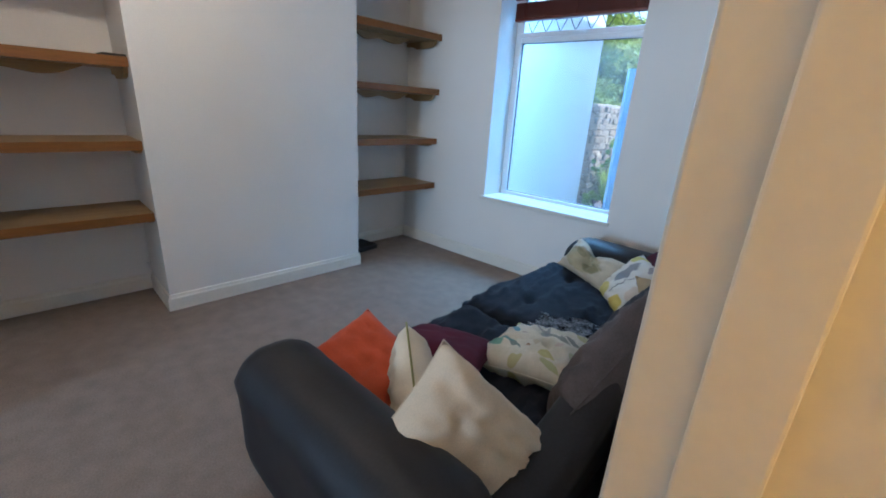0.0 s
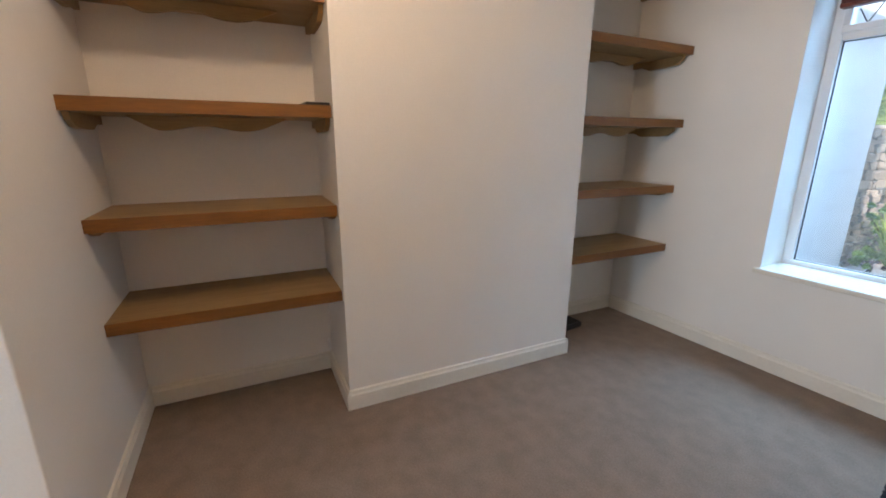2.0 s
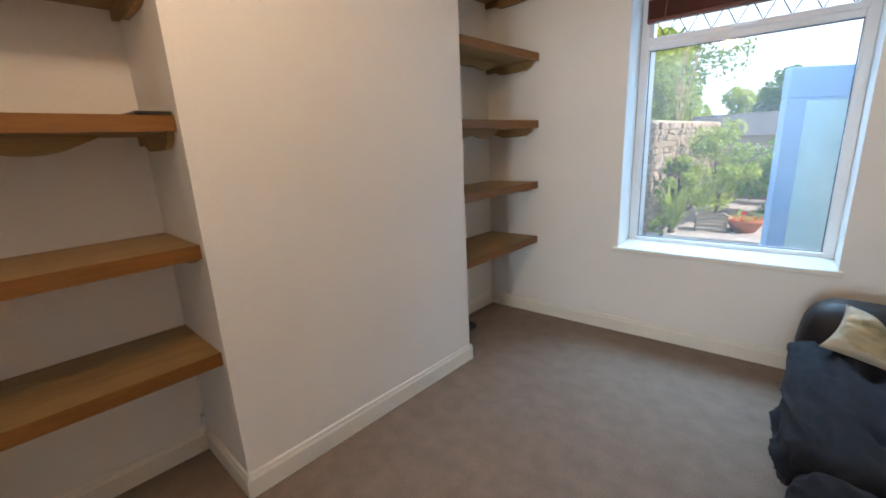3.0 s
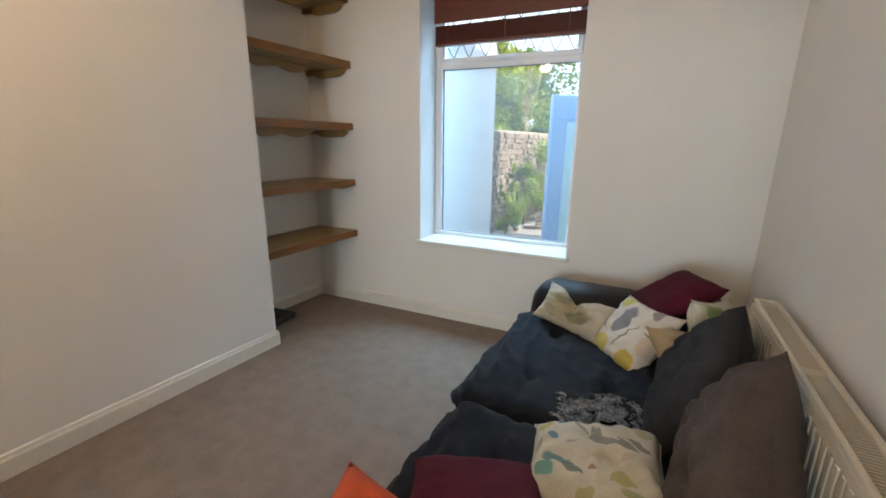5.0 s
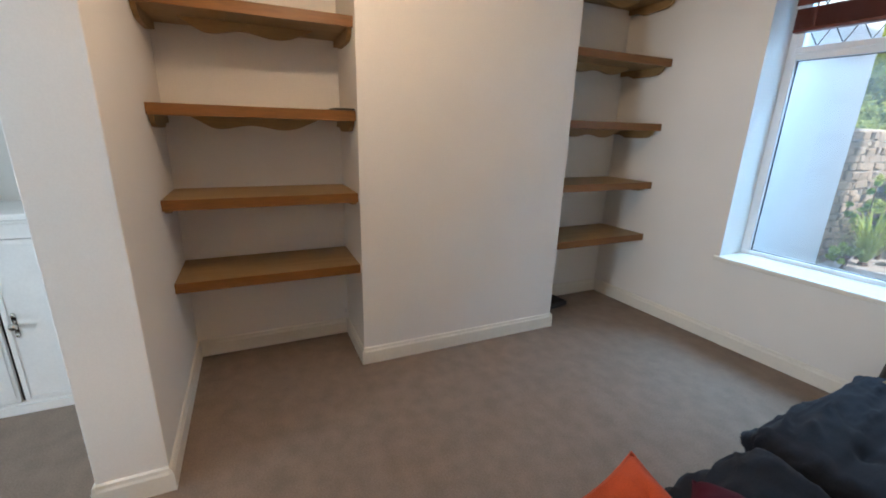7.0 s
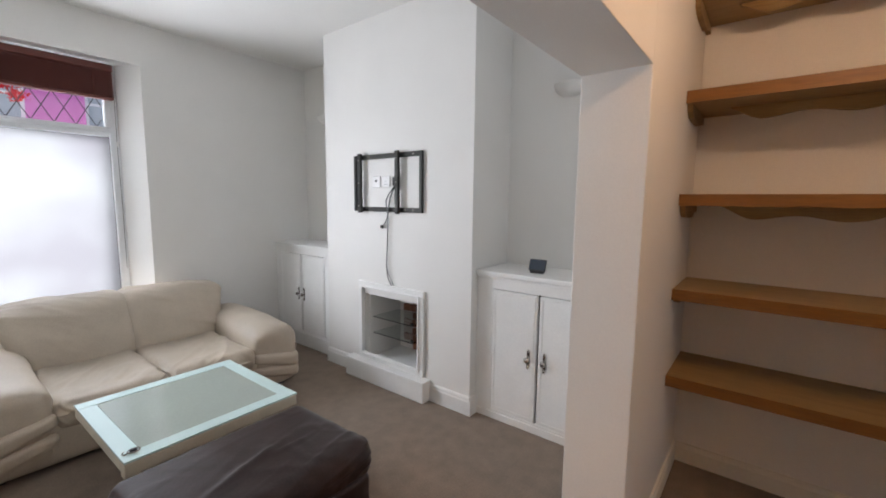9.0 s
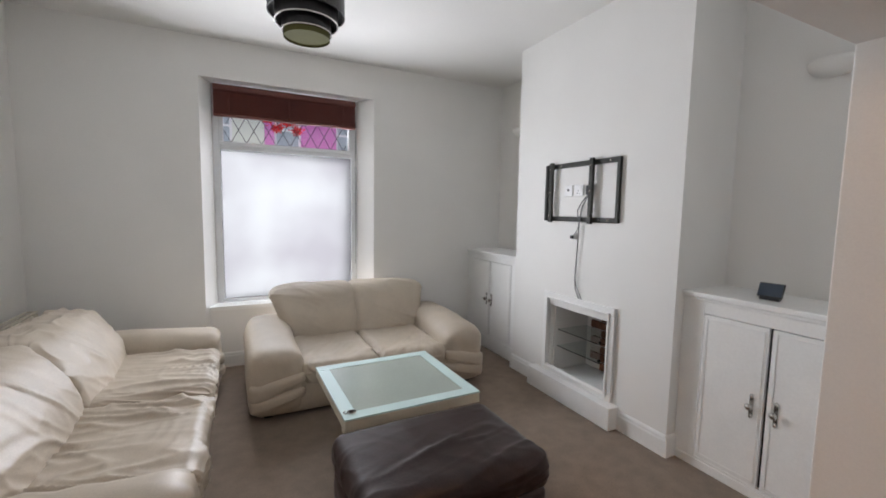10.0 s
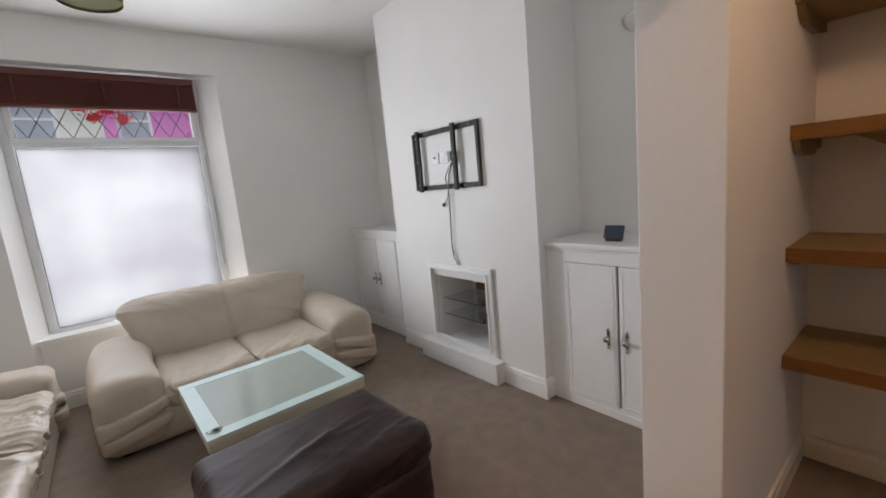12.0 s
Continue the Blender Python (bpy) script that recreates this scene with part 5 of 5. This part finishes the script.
def foliage(name, label, center, spread, count, size, mat, seed, trunk=None, category="shrub", clumps=14):
    """A crown of small bent leaves gathered in clumps, over a tapered trunk with limbs."""
    ob = thing(name, label, category, (center[0], center[1], YG))
    rnd = random.Random(seed)
    cz = center[2] - YG
    clump = []
    for k in range(clumps):
        a, b, r = rnd.uniform(0, 2 * math.pi), rnd.uniform(-1, 1), rnd.uniform(0.35, 1.0)
        c = math.sqrt(1 - b * b)
        clump.append((Vector((math.cos(a) * c * spread[0] * r, math.sin(a) * c * spread[1] * r, cz + b * spread[2] * r)), rnd.uniform(0.22, 0.42) * min(spread)))
    verts, faces = [], []
    for k in range(count):
        c, rad = clump[rnd.randrange(clumps)]
        d = Vector((rnd.gauss(0, 1), rnd.gauss(0, 1), rnd.gauss(0, 0.8)))
        p = c + d * min(1.0, 1.7 / (d.length + 0.01)) * rad * 0.62
        if p.z < 0.03:
            continue
        rot = Euler((rnd.uniform(-1.0, 1.0), rnd.uniform(-1.0, 1.0), rnd.uniform(0, 6.28))).to_matrix()
        s = size * rnd.uniform(0.6, 1.3)
        i = len(verts)
        for q in ((-0.5, 0, 0), (0, -0.28, 0.08), (0.55, 0, -0.05), (0, 0.28, 0.08)):
            verts.append(p + rot @ (Vector(q) * s))
        faces.append((i, i + 1, i + 2)), faces.append((i, i + 2, i + 3))
    me = bpy.data.meshes.new("leaves")
    me.from_pydata(verts, [], faces)
    me.materials.append(mat)
    lv = new("leaves", me)
    lv.parent = ob
    tagged(lv, kind="stuff")
    bm = bmesh.new()
    base = trunk or 0.03
    tube([(0, 0, 0), (0.02, 0.03, cz * 0.5), (-0.02, 0.0, cz)], base, 8, bm, base * 0.45)
    for c, rad in clump[:9]:
        tube([(0, 0.01, cz * 0.45), c * 0.5 + Vector((0, 0, cz * 0.25)), c], base * 0.4, 6, bm, base * 0.12)
    part("trunk", bm, M_BARK, ob)
    return ob


bm = box((-90, 70, YG), (70, 70.2, 45))
haze = bpy.data.materials.new("bright_hazy_sky")
haze.use_nodes = True
hb = haze.node_tree.nodes["Principled BSDF"]
hb.inputs["Base Color"].default_value = (0.5, 0.5, 0.5, 1)
hb.inputs["Emission Color"].default_value, hb.inputs["Emission Strength"].default_value = (0.80, 0.93, 1.0, 1), 1.1
setting("backdrop", bm, haze, "bright hazy summer sky beyond the gardens")

# garden wall of rough stones, seen along its face
ob = tagged(new("garden_wall"), "old grey-brown rubble garden wall", kind="structure")
part("core", box((-4.80, 7.351, YG), (-4.50, 13.0, 1.60), 0.01), M_MORTAR, ob)
far = tagged(new("garden_wall"), "far rubble wall across the end of the yard", kind="structure")
part("core", box((-4.5, 12.6, YG), (3.0, 12.9, 1.0), 0.01), M_MORTAR, far)
foliage("shrub", "light green climbing shrub over the garden wall", (-3.85, 9.6, 0.75), (0.6, 1.0, 0.75), 3600, 0.085, M_LEAF2, 3, clumps=18)
foliage("shrub", "dense green shrub in the yard border", (-3.0, 10.6, 0.55), (1.0, 0.7, 0.80), 3800, 0.09, M_LEAF, 5, clumps=18)
foliage("shrub", "tall bright green shrub by the wall", (-4.25, 8.6, 0.62), (0.32, 0.45, 0.75), 1800, 0.075, M_LEAF2, 8, clumps=12)
foliage("tree", "garden tree with sunlit green leaves above the wall", (-6.0, 10.0, 2.6), (1.3, 1.6, 1.2), 9000, 0.13, M_LEAF2, 11, 0.09, "tree", 26)
foliage("shrub", "tall thick green hedge behind the garden wall", (-5.7, 10.4, 1.75), (0.7, 2.6, 0.75), 9000, 0.11, M_LEAF2, 41, 0.05, clumps=44)
foliage("tree", "dark leafy tree beyond the yard", (-6.8, 13.5, 2.9), (2.2, 2.0, 1.5), 6500, 0.17, M_LEAF, 12, 0.13, "tree", 28)
foliage("tree", "leafy tree beyond the end wall", (-2.9, 15.5, 2.0), (1.4, 1.5, 1.1), 5000, 0.16, M_LEAF, 14, 0.10, "tree", 24)
foliage("tree", "small bright tree beyond the end wall", (-0.9, 16.5, 2.9), (1.2, 1.3, 1.3), 3600, 0.16, M_LEAF2, 15, 0.09, "tree", 20)
foliage("tree", "broad leafy tree far behind the yard", (-5.0, 19.0, 1.6), (3.6, 1.5, 1.2), 6000, 0.24, M_LEAF2, 31, 0.12, "tree", 34)
foliage("tree", "broad pale tree far behind the garden walls", (-0.6, 19.0, 1.4), (3.2, 1.5, 1.2), 6000, 0.24, M_LEAF, 32, 0.12, "tree", 34)
foliage("shrub", "green hedge along the end wall", (-1.8, 12.0, 0.55), (2.0, 0.5, 0.70), 5000, 0.10, M_LEAF2, 33, clumps=30)
ob = thing("garden_shed", "low garden shed with a blue-grey slate roof behind the wall", "shed", (-4.2, 14.3, YG))
part("wall", box((-1.1, -0.9, 0), (1.1, 0.9, 1.45)), M_MORTAR, ob)
bm = prism([(-1.05, 0), (1.05, 0), (0, 0.55)], -1.2, 1.2)
for v in bm.verts:
    v.co = Vector((v.co.z, v.co.x, v.co.y + 1.451))
part("roof", bm, M_SLATE, ob)
foliage("shrub", "patch of creeping green plants on the wall", (-4.36, 8.3, 0.45), (0.08, 0.9, 0.55), 1500, 0.06, M_LEAF, 23, clumps=16)
foliage("shrub", "yellow-green weeds at the foot of the wall", (-4.22, 7.55, 0.0), (0.12, 0.35, 0.16), 700, 0.05, M_LEAF2, 24, clumps=10)
# a clump of arching strap leaves at the foot of the wall
ob = thing("strap_leaf_plant", "clump of long arching green leaves below the wall", "plant", (-4.18, 8.0, YG + 0.02))
bm, rnd = bmesh.new(), random.Random(21)
for k in range(120):
    a, l, up = rnd.uniform(0, 6.28), rnd.uniform(0.25, 0.55), rnd.uniform(0.35, 0.85)
    c, s = math.cos(a), math.sin(a)
    rows = []
    for i in range(6):
        t = i / 5
        r, z, w = l * t, up * math.sin(t * 2.1) * 0.9, 0.014 * (1 - t) + 0.002
        rows.append([bm.verts.new((c * r - s * q * w, s * r + c * q * w, z + 0.01)) for q in (-1, 1)])
    for one, two in zip(rows, rows[1:]):
        bm.faces.new((one[0], one[1], two[1], two[0]))
tagged(part("blades", bm, M_LEAF2, ob), kind="stuff")
part("root", lathe([(0.06, 0), (0.05, 0.05), (0.02, 0.06)], 10), M_BARK, ob)
ob = thing("dry_plumes", "tall dry straw-coloured plumes above the garden wall", "plant", (-4.55, 9.35, 1.605))
for k, (dx, dy, h) in enumerate(((0.02, 0, 1.20), (0.16, 0.05, 1.05), (-0.08, 0.1, 0.70), (0.05, -0.12, 0.55))):
    s = part("stem", tube([(dx * 0.3, dy * 0.3, 0), (dx * 0.7, dy * 0.7, h * 0.5), (dx * 1.3, dy * 1.3, h)], 0.012, 6, taper=0.006), M_STRAW, ob)
    bm = bmesh.new()
    for j in range(40):
        t = rnd.uniform(0.6, 1.08)
        p = Vector((dx * 1.3 * t, dy * 1.3 * t, h * t))
        tube([p, p + Vector((rnd.uniform(-0.07, 0.07), rnd.uniform(-0.07, 0.07), rnd.uniform(0.03, 0.12)))], 0.006, 4, bm, 0.002)
    tagged(part("plume", bm, M_STRAW, s), kind="stuff")
ob = thing("timber_pallet", "small grey slatted timber crate on the patio", "crate", (-3.72, 8.45, YG + 0.021), 14)
for k in range(4):
    part("slat", box((-0.22, -0.16, 0.02 + k * 0.065), (0.22, -0.14, 0.065 + k * 0.065), 0.003), M_PALLET, ob)
    part("slat", box((-0.22, 0.14, 0.02 + k * 0.065), (0.22, 0.16, 0.065 + k * 0.065), 0.003), M_PALLET, ob)
for x in (-0.2, 0.2):
    part("post", box((x - 0.015, -0.139, 0), (x + 0.015, 0.139, 0.27), 0.003), M_PALLET, ob)
ob = thing("planter", "wide terracotta planter bowl with red flowers", "planter", (-3.28, 8.6, YG + 0.021))
part("bowl", lathe([(0.0, 0), (0.15, 0.0), (0.25, 0.16), (0.27, 0.20), (0.25, 0.205), (0.22, 0.17), (0.0, 0.16)], 28), M_TERRA, ob, smooth=True)
bm, bm2 = bmesh.new(), bmesh.new()
for k in range(150):
    p = Vector((rnd.gauss(0, 0.12), rnd.gauss(0, 0.12), 0.17 + abs(rnd.gauss(0, 0.06))))
    q = [p + Vector((rnd.uniform(-0.04, 0.04), rnd.uniform(-0.04, 0.04), rnd.uniform(-0.03, 0.04))) for _ in range(3)]
    (bm if k % 4 else bm2).faces.new([(bm if k % 4 else bm2).verts.new(v) for v in q])
tagged(part("leaves", bm, M_LEAF2, ob), kind="stuff"), tagged(part("petals", bm2, M_RED, ob), kind="stuff")

# ---- terrace across the street ----
YH = -12.6


def terrace_house(x0, x1, mat, label, windows):
    ob = thing("terraced_house", label, "house", ((x0 + x1) / 2, YH, YG), group="terraced houses across the street")
    w = (x1 - x0) / 2
    wins = sorted([(a - (x0 + x1) / 2, b - (x0 + x1) / 2) for a, b in windows])
    z = [0, 0.95, 2.35, 3.0 - YG, 4.45 - YG, 6.2]
    bm = bmesh.new()
    xs = [-w] + [v for p in wins for v in p] + [w]
    for i in range(0, len(xs), 2):
        box((xs[i], -0.3, 0), (xs[i + 1], 0, z[5]), bm=bm)
    for a, b in wins:
        for lo, hi in ((z[0], z[1]), (z[2], z[3]), (z[4], z[5])):
            box((a, -0.3, lo), (b, 0, hi), bm=bm)
    part("wall", bm, mat, ob)
    bm = bmesh.new()
    v = [bm.verts.new(p) for p in ((-w, 0.25, 6.1), (w, 0.25, 6.1), (w, -3.5, 8.4), (-w, -3.5, 8.4), (-w, 0.25, 6.25), (w, 0.25, 6.25), (w, -3.5, 8.55), (-w, -3.5, 8.55))]
    for f in ((0, 1, 2, 3), (4, 5, 6, 7), (0, 1, 5, 4), (1, 2, 6, 5), (2, 3, 7, 6), (3, 0, 4, 7)):
        bm.faces.new([v[i] for i in f])
    part("roof", bm, M_SLATE, ob)
    for a, b in wins:
        for lo, hi in ((z[1], z[2]), (z[3], z[4])):
            wn_ = part("window", frame_of(None, (a, lo), (b, hi), 0.07, -0.13, -0.06, 0.004), M_UPVC, ob)
            part("pane", box((a + 0.065, -0.105, lo + 0.065), (b - 0.065, -0.095, hi - 0.065)), M_HWIN, wn_)
            part("glazing_bar", box((a + 0.069, -0.125, (lo + hi) / 2 - 0.03), (b - 0.069, -0.065, (lo + hi) / 2 + 0.03), 0.003), M_UPVC, wn_)
            part("sill", box((a - 0.06, -0.05, lo - 0.09), (b + 0.06, 0.09, lo - 0.001), 0.005), M_UPVC, wn_)
    return ob


terrace_house(-2.52, 1.9, M_MINT, "pale green rendered terraced house across the street", [(-1.7, -0.8), (0.3, 1.2)])
terrace_house(-6.6, -2.525, M_PINK, "bright pink rendered terraced house across the street", [(-3.52, -2.78), (-5.6, -4.55)])
terrace_house(-11.0, -6.605, M_MINT, "pale rendered terraced house across the street", [(-8.2, -7.3), (-10.2, -9.3)])
terrace_house(1.905, 6.0, M_RENDER, "white rendered terraced house across the street", [(2.6, 3.5), (4.3, 5.2)])
ob = thing("flower_garland", "red artificial flowers hanging outside the top window", "flowers", (-2.34, -4.045, 2.262))
bm = bmesh.new()
rnd = random.Random(9)
for cx, cz in ((0.145, 0.0), (-0.045, -0.010), (0.04, 0.06), (0.24, 0.07)):
    for k in range(150):
        p = Vector((cx + rnd.gauss(0, 0.024), rnd.gauss(0, 0.02), cz + rnd.gauss(0, 0.02)))
        q = [p + Vector((rnd.uniform(-0.02, 0.02), rnd.uniform(-0.02, 0.02), rnd.uniform(-0.02, 0.02))) for _ in range(3)]
        bm.faces.new([bm.verts.new(v) for v in q])
tagged(part("petals", bm, M_RED, ob), kind="stuff")
part("string", tube([(-0.60, 0.022, 0.33), (-0.2, 0, 0.06), (0.1, 0, 0.03), (0.60, 0.022, 0.33)], 0.003, 5), M_CABLE, ob)

# ---- bricks and stones, laid last ----
firebox = bpy.data.objects["firebox"]
brick = finish("brick", box((-0.012, -0.104, -0.030), (0.012, 0.104, 0.030), 0.004, seg=1), M_BRICK)
rnd = random.Random(31)
for row in range(8):
    for k in range(3):
        y = -2.105 + 0.106 + k * 0.218 + (0.109 if row % 2 else 0) - 0.05
        if -2.0 < y < -1.63:
            b = new("brick", brick)
            b.parent = firebox
            b.location = (-4.516 + rnd.uniform(-0.003, 0.003), y, 0.192 + row * 0.069)


def rubble(owner, place, length, height, seed, w=(0.10, 0.30), h=(0.07, 0.13)):
    """Rough stones in uneven courses on a wall's face; place(s, z) gives the pose of a stone."""
    rnd = random.Random(seed)
    shapes = []
    for k in range(7):
        bm = box((-0.5, -0.5, -0.5), (0.5, 0.5, 0.5), 0.14, seg=1)
        for v in bm.verts:
            v.co += Vector((rnd.uniform(-0.07, 0.07), rnd.uniform(-0.10, 0.05), rnd.uniform(-0.07, 0.07)))
        shapes.append(finish("stone", bm, M_STONE))
    z = 0.0
    while z < height - 0.05:
        hh, s = rnd.uniform(*h), rnd.uniform(-0.1, 0.0)
        while s < length:
            ww = rnd.uniform(*w)
            st = new("stone", shapes[rnd.randrange(7)])
            st.parent = owner
            st.matrix_world = place(s + ww / 2, z + hh / 2) @ pose(0, rnd.uniform(-0.012, 0.02), rnd.uniform(-0.01, 0.01), rnd.uniform(-6, 6), rnd.uniform(-7, 7), rnd.uniform(-6, 6)) @ Matrix.Diagonal((ww * rnd.uniform(0.8, 1.0), 0.09, hh * rnd.uniform(0.8, 1.0), 1))
            s += ww
        z += hh


rubble(ob := [o for o in bpy.data.objects if o.name == "garden_wall"][0], lambda s, z: pose(-4.49, 7.4 + s, YG + z, 0, 0, 90), 5.0, 1.78, 41)
rubble([o for o in bpy.data.objects if o.name == "garden_wall.001"][0], lambda s, z: pose(-4.4 + s, 12.59, YG + z), 3.4, 1.2, 43)
